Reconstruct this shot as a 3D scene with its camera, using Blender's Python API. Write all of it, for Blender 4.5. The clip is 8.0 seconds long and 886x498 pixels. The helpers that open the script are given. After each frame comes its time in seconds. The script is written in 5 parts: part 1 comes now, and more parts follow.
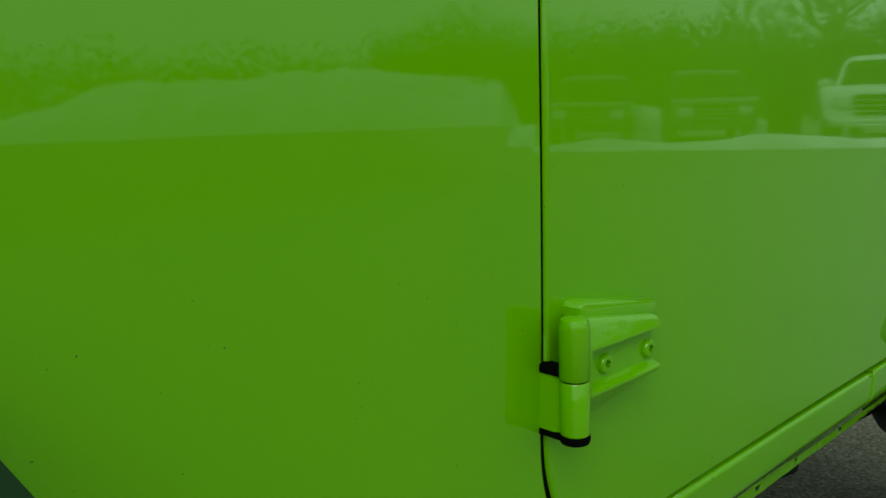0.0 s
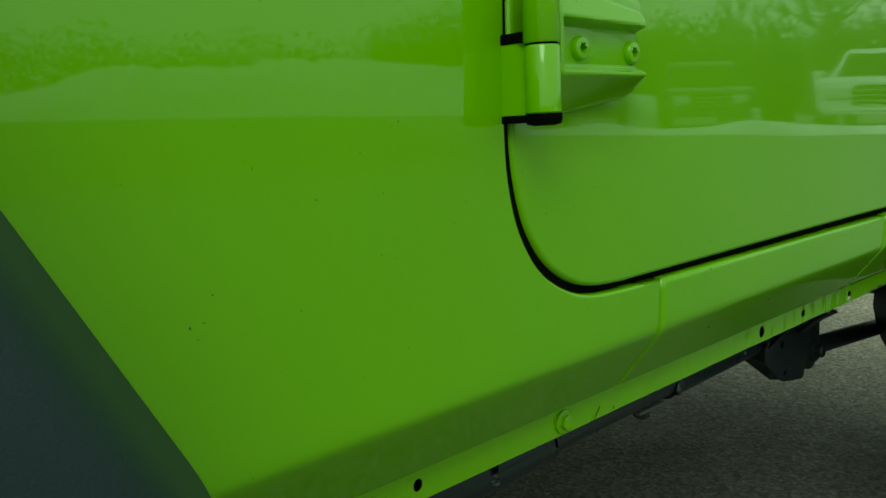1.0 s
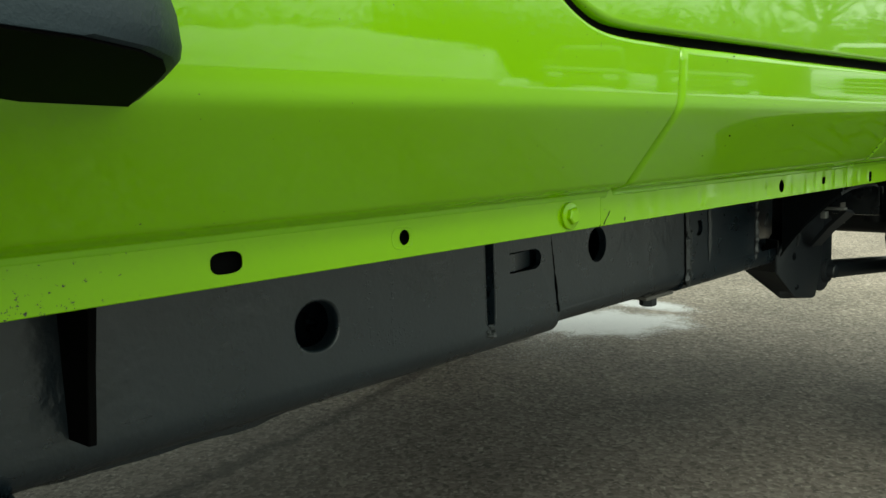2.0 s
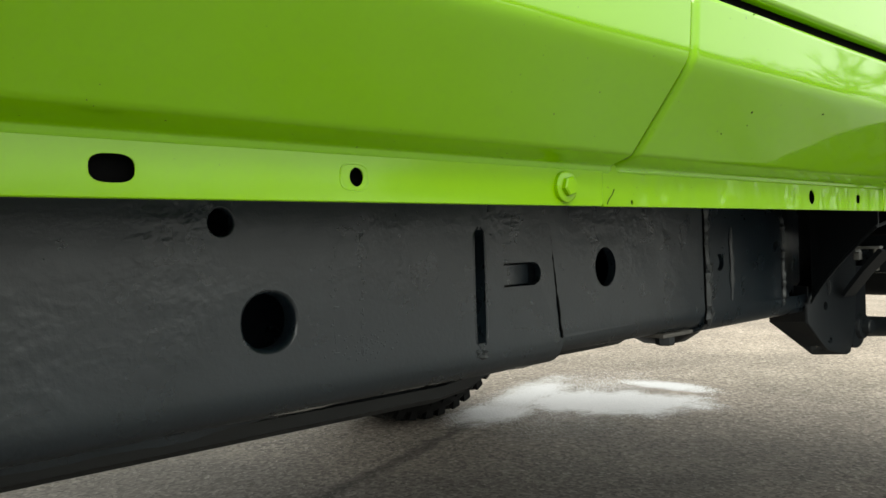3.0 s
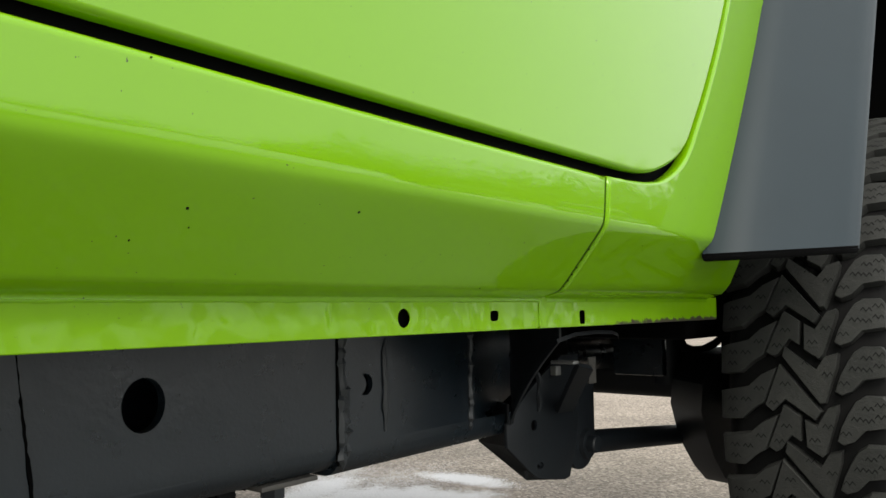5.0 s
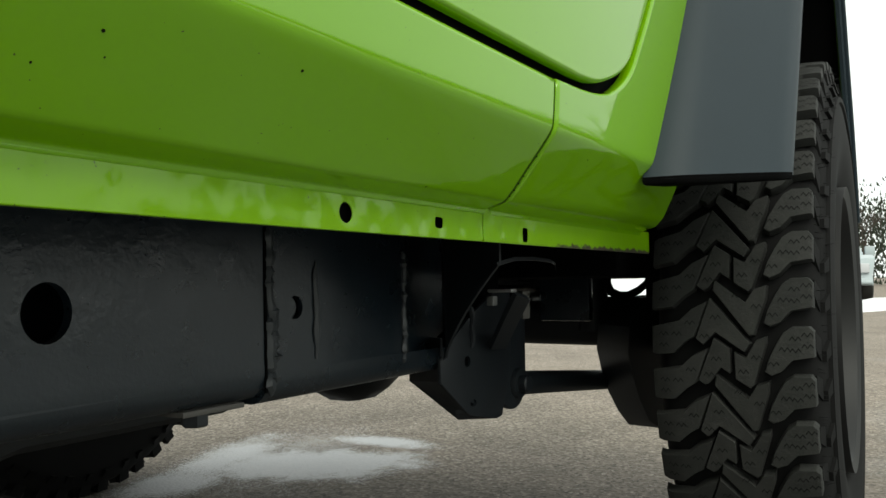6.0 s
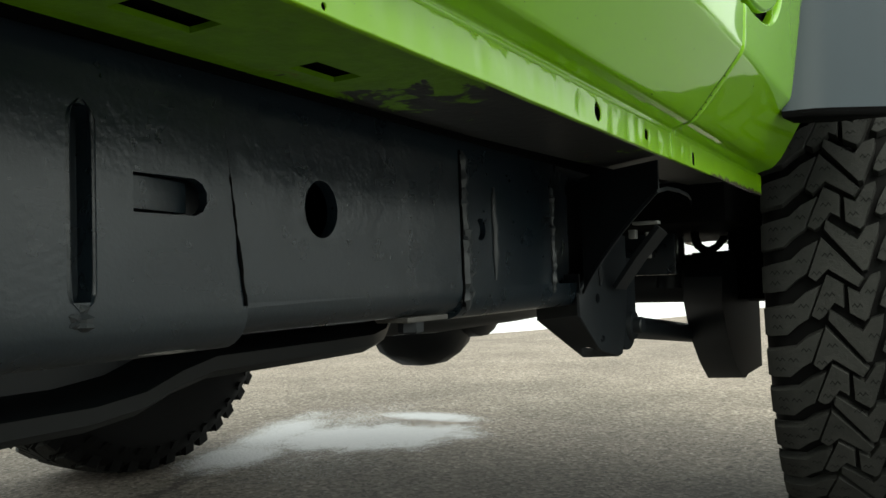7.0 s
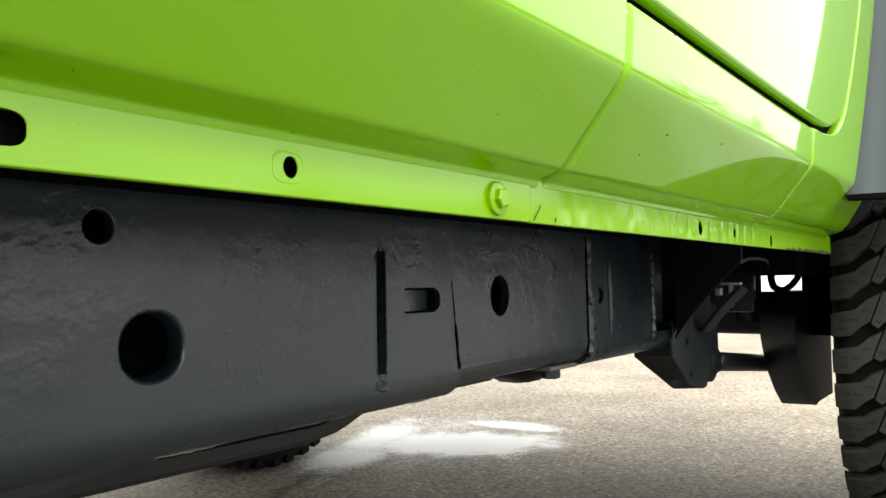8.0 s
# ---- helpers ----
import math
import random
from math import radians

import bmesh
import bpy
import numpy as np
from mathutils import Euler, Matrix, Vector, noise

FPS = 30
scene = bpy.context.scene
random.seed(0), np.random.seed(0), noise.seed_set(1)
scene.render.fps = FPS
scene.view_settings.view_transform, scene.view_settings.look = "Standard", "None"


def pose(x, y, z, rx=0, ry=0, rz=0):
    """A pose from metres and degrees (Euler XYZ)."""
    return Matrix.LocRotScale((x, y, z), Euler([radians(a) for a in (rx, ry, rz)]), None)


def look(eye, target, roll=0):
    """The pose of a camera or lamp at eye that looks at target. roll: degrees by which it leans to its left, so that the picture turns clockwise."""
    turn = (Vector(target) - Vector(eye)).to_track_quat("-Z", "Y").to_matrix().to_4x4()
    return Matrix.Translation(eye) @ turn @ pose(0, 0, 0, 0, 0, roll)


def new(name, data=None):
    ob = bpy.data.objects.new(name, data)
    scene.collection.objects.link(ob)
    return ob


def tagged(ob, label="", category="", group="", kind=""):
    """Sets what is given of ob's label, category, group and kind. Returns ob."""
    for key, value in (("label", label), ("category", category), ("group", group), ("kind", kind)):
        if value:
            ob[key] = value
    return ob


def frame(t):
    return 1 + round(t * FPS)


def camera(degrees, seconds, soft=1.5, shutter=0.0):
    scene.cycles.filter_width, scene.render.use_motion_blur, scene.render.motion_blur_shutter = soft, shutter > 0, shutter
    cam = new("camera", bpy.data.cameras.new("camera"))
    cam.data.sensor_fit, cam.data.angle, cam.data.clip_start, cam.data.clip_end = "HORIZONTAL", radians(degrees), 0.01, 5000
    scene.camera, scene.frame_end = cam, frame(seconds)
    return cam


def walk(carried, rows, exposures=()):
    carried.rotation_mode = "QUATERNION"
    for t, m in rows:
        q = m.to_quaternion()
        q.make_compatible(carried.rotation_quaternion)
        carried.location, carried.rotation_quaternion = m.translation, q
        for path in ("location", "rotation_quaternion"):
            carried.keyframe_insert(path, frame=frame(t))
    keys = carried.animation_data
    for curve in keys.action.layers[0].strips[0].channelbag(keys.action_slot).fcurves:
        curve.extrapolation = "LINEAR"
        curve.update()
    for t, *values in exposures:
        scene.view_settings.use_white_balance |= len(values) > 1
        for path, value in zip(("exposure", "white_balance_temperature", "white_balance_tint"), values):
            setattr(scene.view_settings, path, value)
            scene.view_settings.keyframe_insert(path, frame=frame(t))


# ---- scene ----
cam = camera(58.5, 8.0)
PATH = [
    (0, (0.1590, -0.4070, 1.0110), (1.4930, 1.0460, 0.6780), -2.1),
    (0.5, (0.1900, -0.3910, 0.8990), (1.5320, 1.0670, 0.6270), -2.2),
    (0.8, (0.2068, -0.3860, 0.8440), (1.5464, 1.0704, 0.5530), -3.4),
    (1, (0.2110, -0.3830, 0.7870), (1.5550, 1.0690, 0.4990), -2.8),
    (1.2, (0.2210, -0.3808, 0.7332), (1.5678, 1.0726, 0.4654), -2.4),
    (1.5, (0.2360, -0.3730, 0.6840), (1.5890, 1.0750, 0.4140), -2.4),
    (1.8, (0.2346, -0.3598, 0.6308), (1.5930, 1.0876, 0.3930), -2.2),
    (2, (0.2370, -0.3470, 0.6070), (1.5940, 1.1000, 0.3520), -2.1),
    (2.2, (0.2400, -0.3320, 0.5820), (1.5960, 1.1190, 0.3450), -2.7),
    (3.3, (0.3530, -0.3030, 0.5190), (1.6870, 1.1860, 0.5710), -1.1),
    (3.5, (0.3830, -0.3040, 0.5210), (1.7160, 1.1850, 0.5950), -1.0),
    (4, (0.4780, -0.3300, 0.5200), (1.7950, 1.1700, 0.6390), -0.8),
    (4.5, (0.5640, -0.3530, 0.5370), (1.9800, 1.0520, 0.6860), -0.7),
    (5, (0.6330, -0.3510, 0.5620), (2.1990, 0.8840, 0.7110), -0.6),
    (5.2, (0.6530, -0.3480, 0.5760), (2.2580, 0.8360, 0.7220), -0.7),
    (6.3, (0.6570, -0.2670, 0.4770), (2.3670, 0.7670, 0.5460), -0.7),
    (6.5, (0.6180, -0.2350, 0.4600), (2.3310, 0.7960, 0.5180), -0.5),
    (7, (0.5380, -0.1800, 0.4470), (2.2430, 0.8610, 0.5270), -1.8),
    (7.5, (0.4290, -0.1580, 0.4610), (2.1320, 0.8870, 0.5550), -1.4),
    (8, (0.3130, -0.2360, 0.5080), (1.9250, 0.9450, 0.5970), -0.9),
]
walk(cam, [(t, look(eye, target, roll)) for t, eye, target, roll in PATH],
     exposures=[(0.0, -0.7, 7000, -38), (0.5, -0.71, 7000, -38), (1.0, -0.53, 7000, -38), (1.5, -0.04, 6800, -22), (2.0, 0.55, 7200, -11), (3.5, 0.95, 7150, 5), (4.0, 0.83, 6900, 5), (4.5, 0.69, 6900, 7), (5.2, 0.48, 6900, 7), (6.3, 0.05, 6900, -2), (6.6, 0.12, 6900, -2), (7.1, 0.67, 6900, -2), (7.5, 1.25, 7000, 0), (8.0, 1.38, 7150, 5)])

# ---- light: an overcast winter sky ----
world = bpy.data.worlds.new("overcast_sky")
scene.world = world
world.use_nodes = True
wn, wl = world.node_tree.nodes, world.node_tree.links
wn.clear()
sky = wn.new("ShaderNodeTexSky")
sky.sky_type, sky.sun_disc = "NISHITA", False
SUN_ELEVATION, SUN_ROTATION = radians(38), radians(230)
sky.sun_elevation, sky.sun_rotation = SUN_ELEVATION, SUN_ROTATION
sky.dust_density, sky.air_density = 3.0, 1.0
sky_low = wn.new("ShaderNodeHueSaturation")
sky_low.inputs["Saturation"].default_value = 0.25
cloud_mix = wn.new("ShaderNodeMix")
cloud_mix.data_type = "RGBA"
cloud_mix.inputs["Factor"].default_value = 0.75
cloud_mix.inputs["B"].default_value = (11.0, 11.4, 11.9, 1)
back = wn.new("ShaderNodeBackground")
back.inputs["Strength"].default_value = 0.12
wout = wn.new("ShaderNodeOutputWorld")
wl.new(sky.outputs["Color"], sky_low.inputs["Color"])
wl.new(sky_low.outputs["Color"], cloud_mix.inputs["A"])
wl.new(cloud_mix.outputs["Result"], back.inputs["Color"])
wl.new(back.outputs["Background"], wout.inputs["Surface"])

sun_data = bpy.data.lights.new("sun", "SUN")
sun_data.energy, sun_data.angle, sun_data.color = 1.3, radians(30), (1.0, 0.97, 0.93)
sun = new("sun", sun_data)
sun.matrix_world = look((0, 0, 20), (0 - 20 * math.sin(SUN_ROTATION) * 0.8, 0 - 20 * math.cos(SUN_ROTATION) * 0.8, 4))


# ---- materials ----
def material(name, colour, rough=0.5, metal=0.0, coat=0.0, coat_rough=0.03, spec=0.5):
    m = bpy.data.materials.new(name)
    m.use_nodes = True
    b = m.node_tree.nodes["Principled BSDF"]
    b.inputs["Base Color"].default_value = (*colour, 1)
    b.inputs["Roughness"].default_value = rough
    b.inputs["Metallic"].default_value = metal
    b.inputs["Coat Weight"].default_value = coat
    b.inputs["Coat Roughness"].default_value = coat_rough
    b.inputs["Specular IOR Level"].default_value = spec
    return m, m.node_tree.nodes, m.node_tree.links, b


def coords(n, kind="Object"):
    return n.new("ShaderNodeTexCoord").outputs[kind]


def noise_tex(n, l, vec, scale, detail=4.0, rough=0.55, distort=0.0):
    t = n.new("ShaderNodeTexNoise")
    t.inputs["Scale"].default_value = scale
    t.inputs["Detail"].default_value = detail
    t.inputs["Roughness"].default_value = rough
    t.inputs["Distortion"].default_value = distort
    l.new(vec, t.inputs["Vector"])
    return t.outputs["Fac"]


def ramp(n, l, fac, stops):
    r = n.new("ShaderNodeValToRGB")
    e = r.color_ramp.elements
    while len(e) < len(stops):
        e.new(0.5)
    for k, (p, c) in enumerate(stops):
        e[k].position = p
        e[k].color = (*c, 1) if len(c) == 3 else c
    l.new(fac, r.inputs["Fac"])
    return r.outputs["Color"]


def grey(v):
    return (v, v, v)


def mix(n, l, fac, a, b, blend="MIX"):
    m = n.new("ShaderNodeMix")
    m.data_type, m.blend_type = "RGBA", blend
    for sock, v in (("Factor", fac), ("A", a), ("B", b)):
        if isinstance(v, (int, float)):
            m.inputs[sock].default_value = v
        elif isinstance(v, tuple):
            m.inputs[sock].default_value = (*v, 1)
        else:
            l.new(v, m.inputs[sock])
    return m.outputs["Result"]


def calc(n, l, op, a, b=0.0, clamp=False):
    m = n.new("ShaderNodeMath")
    m.operation, m.use_clamp = op, clamp
    for k, v in enumerate((a, b)):
        if isinstance(v, (int, float)):
            m.inputs[k].default_value = v
        else:
            l.new(v, m.inputs[k])
    return m.outputs[0]


def bump(n, l, height, strength, distance, target, socket="Normal"):
    b = n.new("ShaderNodeBump")
    b.inputs["Strength"].default_value = strength
    b.inputs["Distance"].default_value = distance
    l.new(height, b.inputs["Height"])
    l.new(b.outputs["Normal"], target.inputs[socket])
    return b


def green_paint(name):
    m, n, l, b = material(name, (0.175, 0.47, 0.001), 0.5, 0.0, 1.0, 0.02, 0.1)
    b.inputs["Coat IOR"].default_value = 1.52
    v = coords(n)
    dust = noise_tex(n, l, v, 9.0, 6.0, 0.6)
    base = ramp(n, l, dust, [(0.3, (0.176, 0.412, 0.0002)), (0.75, (0.186, 0.425, 0.0003))])
    specks = noise_tex(n, l, v, 420.0, 1.0)
    speck_mask = ramp(n, l, specks, [(0.79, grey(0)), (0.81, grey(1))])
    base = mix(n, l, speck_mask, base, (0.05, 0.09, 0.01))
    peel = noise_tex(n, l, v, 260.0, 1.0)
    waves = noise_tex(n, l, v, 7.0, 1.0)
    height = calc(n, l, "ADD", calc(n, l, "MULTIPLY", peel, 0.005), waves)
    bump(n, l, height, 0.07, 0.003, b, "Coat Normal")
    grime = ramp(n, l, noise_tex(n, l, v, 26.0, 5.0, 0.65), [(0.45, grey(0.028)), (0.8, grey(0.048))])
    l.new(grime, b.inputs["Coat Roughness"])
    l.new(base, b.inputs["Base Color"])
    return m


PAINT = green_paint("green_gloss_paint")


def underside_paint():
    """Thin green overspray that breaks up into bare black and rust towards the rear."""
    m, n, l, b = material("green_overspray", (0.18, 0.4, 0.01), 0.45, 0.0, 0.3, 0.2)
    v = coords(n)
    sep = n.new("ShaderNodeSeparateXYZ")
    l.new(v, sep.inputs[0])
    broken = noise_tex(n, l, v, 22.0, 5.0, 0.6, 0.6)
    along = calc(n, l, "MULTIPLY", calc(n, l, "SUBTRACT", sep.outputs["X"], 0.86), 6.0, True)
    mask = ramp(n, l, calc(n, l, "ADD", calc(n, l, "MULTIPLY", along, 0.34), broken), [(0.66, grey(0)), (0.69, grey(1))])
    soil = ramp(n, l, noise_tex(n, l, v, 60.0, 6.0, 0.7), [(0.35, (0.15, 0.33, 0.002)), (0.75, (0.10, 0.22, 0.004))])
    col = mix(n, l, mask, soil, (0.025, 0.025, 0.024))
    rust = ramp(n, l, noise_tex(n, l, v, 31.0, 4.0, 0.6, 0.8), [(0.68, grey(0)), (0.74, grey(0.7))])
    col = mix(n, l, rust, col, (0.16, 0.06, 0.02))
    l.new(col, b.inputs["Base Color"])
    bump(n, l, noise_tex(n, l, v, 120.0, 4.0), 0.3, 0.002, b)
    return m


UNDER_GREEN = underside_paint()


def flange_paint():
    """The pinch flange: the same green, dented by spot welds and chipped along its lower lip."""
    m, n, l, b = material("green_flange_paint", (0.17, 0.37, 0.001), 0.42, 0.0, 0.7, 0.08, 0.1)
    v = coords(n)
    sep = n.new("ShaderNodeSeparateXYZ")
    l.new(v, sep.inputs[0])
    base = ramp(n, l, noise_tex(n, l, v, 14.0, 5.0), [(0.3, (0.174, 0.385, 0.0003)), (0.75, (0.190, 0.405, 0.0006))])
    lip = calc(n, l, "MULTIPLY", calc(n, l, "SUBTRACT", 0.5535, sep.outputs["Z"]), 40.0, True)
    front = calc(n, l, "MULTIPLY", calc(n, l, "SUBTRACT", 0.40, sep.outputs["X"]), 9.0, True)
    rear = calc(n, l, "MULTIPLY", calc(n, l, "SUBTRACT", sep.outputs["X"], 1.30), 9.0, True)
    wear = calc(n, l, "ADD", calc(n, l, "MULTIPLY", lip, calc(n, l, "ADD", front, rear, True)), calc(n, l, "MULTIPLY", front, 0.35))
    chips = noise_tex(n, l, v, 330.0, 4.0, 0.7)
    mask = ramp(n, l, calc(n, l, "ADD", chips, calc(n, l, "MULTIPLY", wear, 0.29)), [(0.69, grey(0)), (0.71, grey(1))])
    scuff = ramp(n, l, calc(n, l, "ADD", noise_tex(n, l, v, 60.0, 6.0, 0.7), calc(n, l, "MULTIPLY", calc(n, l, "MULTIPLY", lip, rear), 1.0)), [(0.70, grey(0)), (0.78, grey(1))])
    base = mix(n, l, scuff, base, (0.06, 0.05, 0.04))
    col = mix(n, l, mask, base, (0.03, 0.028, 0.025))
    l.new(col, b.inputs["Base Color"])
    rearward = calc(n, l, "MULTIPLY", calc(n, l, "SUBTRACT", sep.outputs["X"], 0.72), 8.0, True)
    stretch = n.new("ShaderNodeMapping")
    stretch.inputs["Scale"].default_value = (1, 1, 0.8)
    l.new(v, stretch.inputs["Vector"])
    dents = noise_tex(n, l, stretch.outputs["Vector"], 58.0, 1.5, 0.45)
    h = calc(n, l, "MULTIPLY", dents, calc(n, l, "ADD", calc(n, l, "MULTIPLY", rearward, 0.9), 0.1))
    bump(n, l, h, 0.12, 0.005, b)
    bump(n, l, h, 0.12, 0.005, b, "Coat Normal")
    return m


FLANGE_PAINT = flange_paint()


def frame_black():
    m, n, l, b = material("satin_black_chassis_coating", (0.008, 0.010, 0.011), 0.4, 0.0, 0.34, 0.26, 0.44)
    v = coords(n)
    tone = ramp(n, l, noise_tex(n, l, v, 11.0, 6.0, 0.6), [(0.3, (0.0070, 0.0122, 0.0172)), (0.7, (0.0110, 0.0178, 0.0240))])
    dust = ramp(n, l, noise_tex(n, l, v, 45.0, 6.0, 0.7), [(0.55, grey(0)), (0.85, grey(0.35))])
    l.new(mix(n, l, dust, tone, (0.017, 0.020, 0.022)), b.inputs["Base Color"])
    l.new(ramp(n, l, noise_tex(n, l, v, 30.0, 4.0), [(0.3, grey(0.25)), (0.8, grey(0.36))]), b.inputs["Roughness"])
    fine = noise_tex(n, l, v, 300.0, 3.0, 0.6)
    pits = noise_tex(n, l, v, 90.0, 2.5, 0.55)
    rough_zone = ramp(n, l, noise_tex(n, l, v, 9.0, 2.0), [(0.48, grey(0.05)), (0.66, grey(1))])
    h = calc(n, l, "ADD", calc(n, l, "MULTIPLY", fine, 0.10), calc(n, l, "MULTIPLY", pits, calc(n, l, "MULTIPLY", rough_zone, 0.6)))
    bump(n, l, h, 0.55, 0.0028, b)
    bump(n, l, h, 0.55, 0.0028, b, "Coat Normal")
    return m


CHASSIS = frame_black()


def plastic(name, colour, rough):
    m, n, l, b = material(name, colour, rough, 0.0, 0.0, 0.1, 0.32)
    v = coords(n)
    tone = ramp(n, l, noise_tex(n, l, v, 8.0, 5.0), [(0.3, tuple(c * 0.93 for c in colour)), (0.7, tuple(c * 1.06 for c in colour))])
    specks = ramp(n, l, noise_tex(n, l, v, 230.0, 1.0), [(0.80, grey(0)), (0.82, grey(1))])
    l.new(mix(n, l, specks, tone, (0.02, 0.02, 0.02)), b.inputs["Base Color"])
    bump(n, l, noise_tex(n, l, v, 900.0, 2.0), 0.22, 0.0008, b)
    return m


FLARE_GREY = plastic("grey_flare_plastic", (0.0138, 0.0245, 0.0325), 0.5)


def rubber():
    m, n, l, b = material("tyre_rubber", (0.021, 0.022, 0.021), 0.75, 0.0, 0.0, 0.1, 0.35)
    v = coords(n)
    info = n.new("ShaderNodeObjectInfo")
    shade = ramp(n, l, info.outputs["Random"], [(0.0, (0.018, 0.019, 0.0175)), (1.0, (0.026, 0.027, 0.025))])
    dust = ramp(n, l, noise_tex(n, l, v, 34.0, 6.0, 0.7), [(0.45, grey(0)), (0.8, grey(0.5))])
    scuffs = ramp(n, l, noise_tex(n, l, v, 110.0, 5.0, 0.75), [(0.62, grey(0)), (0.72, grey(0.45))])
    col = mix(n, l, scuffs, mix(n, l, dust, shade, (0.047, 0.046, 0.042)), (0.075, 0.072, 0.066))
    l.new(col, b.inputs["Base Color"])
    bump(n, l, noise_tex(n, l, v, 160.0, 5.0, 0.7), 0.45, 0.003, b)
    return m


RUBBER = rubber()
# rubber under the blocks: cleaner, and darkened further by groove shade put in
GROOVE = material("rubber_with_groove_shade", (0.006, 0.006, 0.006), 0.85, 0.0, 0.0, 0.1, 0.2)[0]
# black of rubber and plastic parts, also the shade put into gaps and recesses
BLACK = material("black_parts_and_gap_shade", (0.0025, 0.0025, 0.0026), 0.8, 0.0, 0.0, 0.1, 0.03)[0]
DARK_STEEL = material("plain_dark_steel", (0.0075, 0.0105, 0.0135), 0.5, 0.0, 0.0, 0.1, 0.5)[0]
TANK_BLACK = material("black_skid_coating", (0.014, 0.017, 0.019), 0.45)[0]
# body green darkened by the shade at the bottom of the panel seams
SEAM_SHADE = material("shaded_seam_green", (0.040, 0.100, 0.001), 0.6, 0.0, 0.0, 0.1, 0.1)[0]
ZINC = material("zinc_plated_bolt", (0.28, 0.28, 0.27), 0.45, 0.8)[0]
RUSTY = material("rust_edge", (0.33, 0.11, 0.03), 0.8)[0]
# lighter grey than the rail: part of the beads' highlight is in the colour
WELD = material("highlit_weld", (0.04, 0.045, 0.049), 0.36)[0]
SCRAPED = material("scraped_steel", (0.085, 0.080, 0.072), 0.6)[0]
RIM_GREY = material("dark_alloy_rim", (0.008, 0.008, 0.008), 0.6, 0.0)[0]


def asphalt():
    m, n, l, b = material("weathered_asphalt", (0.2, 0.19, 0.175), 0.85, 0.0, 0.0, 0.1, 0.3)
    v = coords(n)
    stones = n.new("ShaderNodeTexVoronoi")
    stones.inputs["Scale"].default_value = 120.0
    l.new(v, stones.inputs["Vector"])
    grain = ramp(n, l, stones.outputs["Color"], [(0.05, (0.080, 0.071, 0.062)), (0.4, (0.160, 0.142, 0.124)), (0.75, (0.235, 0.210, 0.185)), (0.92, (0.31, 0.285, 0.258)), (1.0, (0.40, 0.375, 0.345))])
    blot = ramp(n, l, noise_tex(n, l, v, 2.2, 6.0, 0.6), [(0.3, grey(0.72)), (0.7, grey(1.12))])
    col = mix(n, l, 1.0, grain, blot, "MULTIPLY")
    fine = ramp(n, l, noise_tex(n, l, v, 60.0, 5.0, 0.7), [(0.3, grey(0.75)), (0.7, grey(1.15))])
    col = mix(n, l, 1.0, col, fine, "MULTIPLY")
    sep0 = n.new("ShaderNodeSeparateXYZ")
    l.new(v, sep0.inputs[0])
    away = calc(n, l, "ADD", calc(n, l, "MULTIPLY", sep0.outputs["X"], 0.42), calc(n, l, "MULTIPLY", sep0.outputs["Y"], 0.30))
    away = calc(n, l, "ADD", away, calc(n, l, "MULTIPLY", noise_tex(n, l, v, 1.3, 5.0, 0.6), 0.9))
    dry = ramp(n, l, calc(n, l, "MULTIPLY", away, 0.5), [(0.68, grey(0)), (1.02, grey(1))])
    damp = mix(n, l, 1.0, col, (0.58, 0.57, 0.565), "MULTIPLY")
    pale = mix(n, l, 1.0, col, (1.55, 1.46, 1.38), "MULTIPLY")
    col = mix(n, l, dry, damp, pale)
    # paler asphalt along the unseen open side, added to throw light up the car
    bounce_mask = ramp(n, l, calc(n, l, "ADD", calc(n, l, "MULTIPLY", calc(n, l, "SUBTRACT", -0.4, sep0.outputs["Y"]), 0.45), calc(n, l, "MULTIPLY", noise_tex(n, l, v, 0.9, 6.0, 0.6), 1.1)), [(0.42, grey(0)), (0.80, grey(1))])
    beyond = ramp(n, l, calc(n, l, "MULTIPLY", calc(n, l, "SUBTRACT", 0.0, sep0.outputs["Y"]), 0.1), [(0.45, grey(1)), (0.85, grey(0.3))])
    bounce_mask = calc(n, l, "MULTIPLY", bounce_mask, beyond)
    col = mix(n, l, bounce_mask, col, mix(n, l, 0.75, col, (0.24, 0.245, 0.245)))
    l.new(ramp(n, l, bounce_mask, [(0.0, grey(0.85)), (1.0, grey(0.75))]), b.inputs["Roughness"])
    # a dark damp line along a sealed crack
    run = calc(n, l, "SUBTRACT", sep0.outputs["X"], 0.936)
    bow = calc(n, l, "ADD", calc(n, l, "MULTIPLY", run, 0.22), calc(n, l, "MULTIPLY", calc(n, l, "MULTIPLY", run, run), 0.14))
    off = calc(n, l, "SUBTRACT", calc(n, l, "SUBTRACT", sep0.outputs["Y"], 1.031), bow)
    off = calc(n, l, "ADD", off, calc(n, l, "MULTIPLY", calc(n, l, "SUBTRACT", noise_tex(n, l, v, 14.0, 5.0, 0.65), 0.5), 0.09))
    off = calc(n, l, "ADD", calc(n, l, "ABSOLUTE", off), calc(n, l, "ADD", calc(n, l, "SUBTRACT", run, 0.95, True), calc(n, l, "SUBTRACT", -0.35, run, True)))
    line = ramp(n, l, off, [(0.0, grey(0.42)), (0.018, grey(0.62)), (0.032, grey(1))])
    col = mix(n, l, 1.0, col, line, "MULTIPLY")
    # frost and road salt dusted on the ground: three soft patches with a grainy edge
    sep = n.new("ShaderNodeSeparateXYZ")
    l.new(v, sep.inputs[0])
    warp = calc(n, l, "MULTIPLY", calc(n, l, "SUBTRACT", noise_tex(n, l, v, 8.0, 8.0, 0.75), 0.5), 1.2)
    total = None
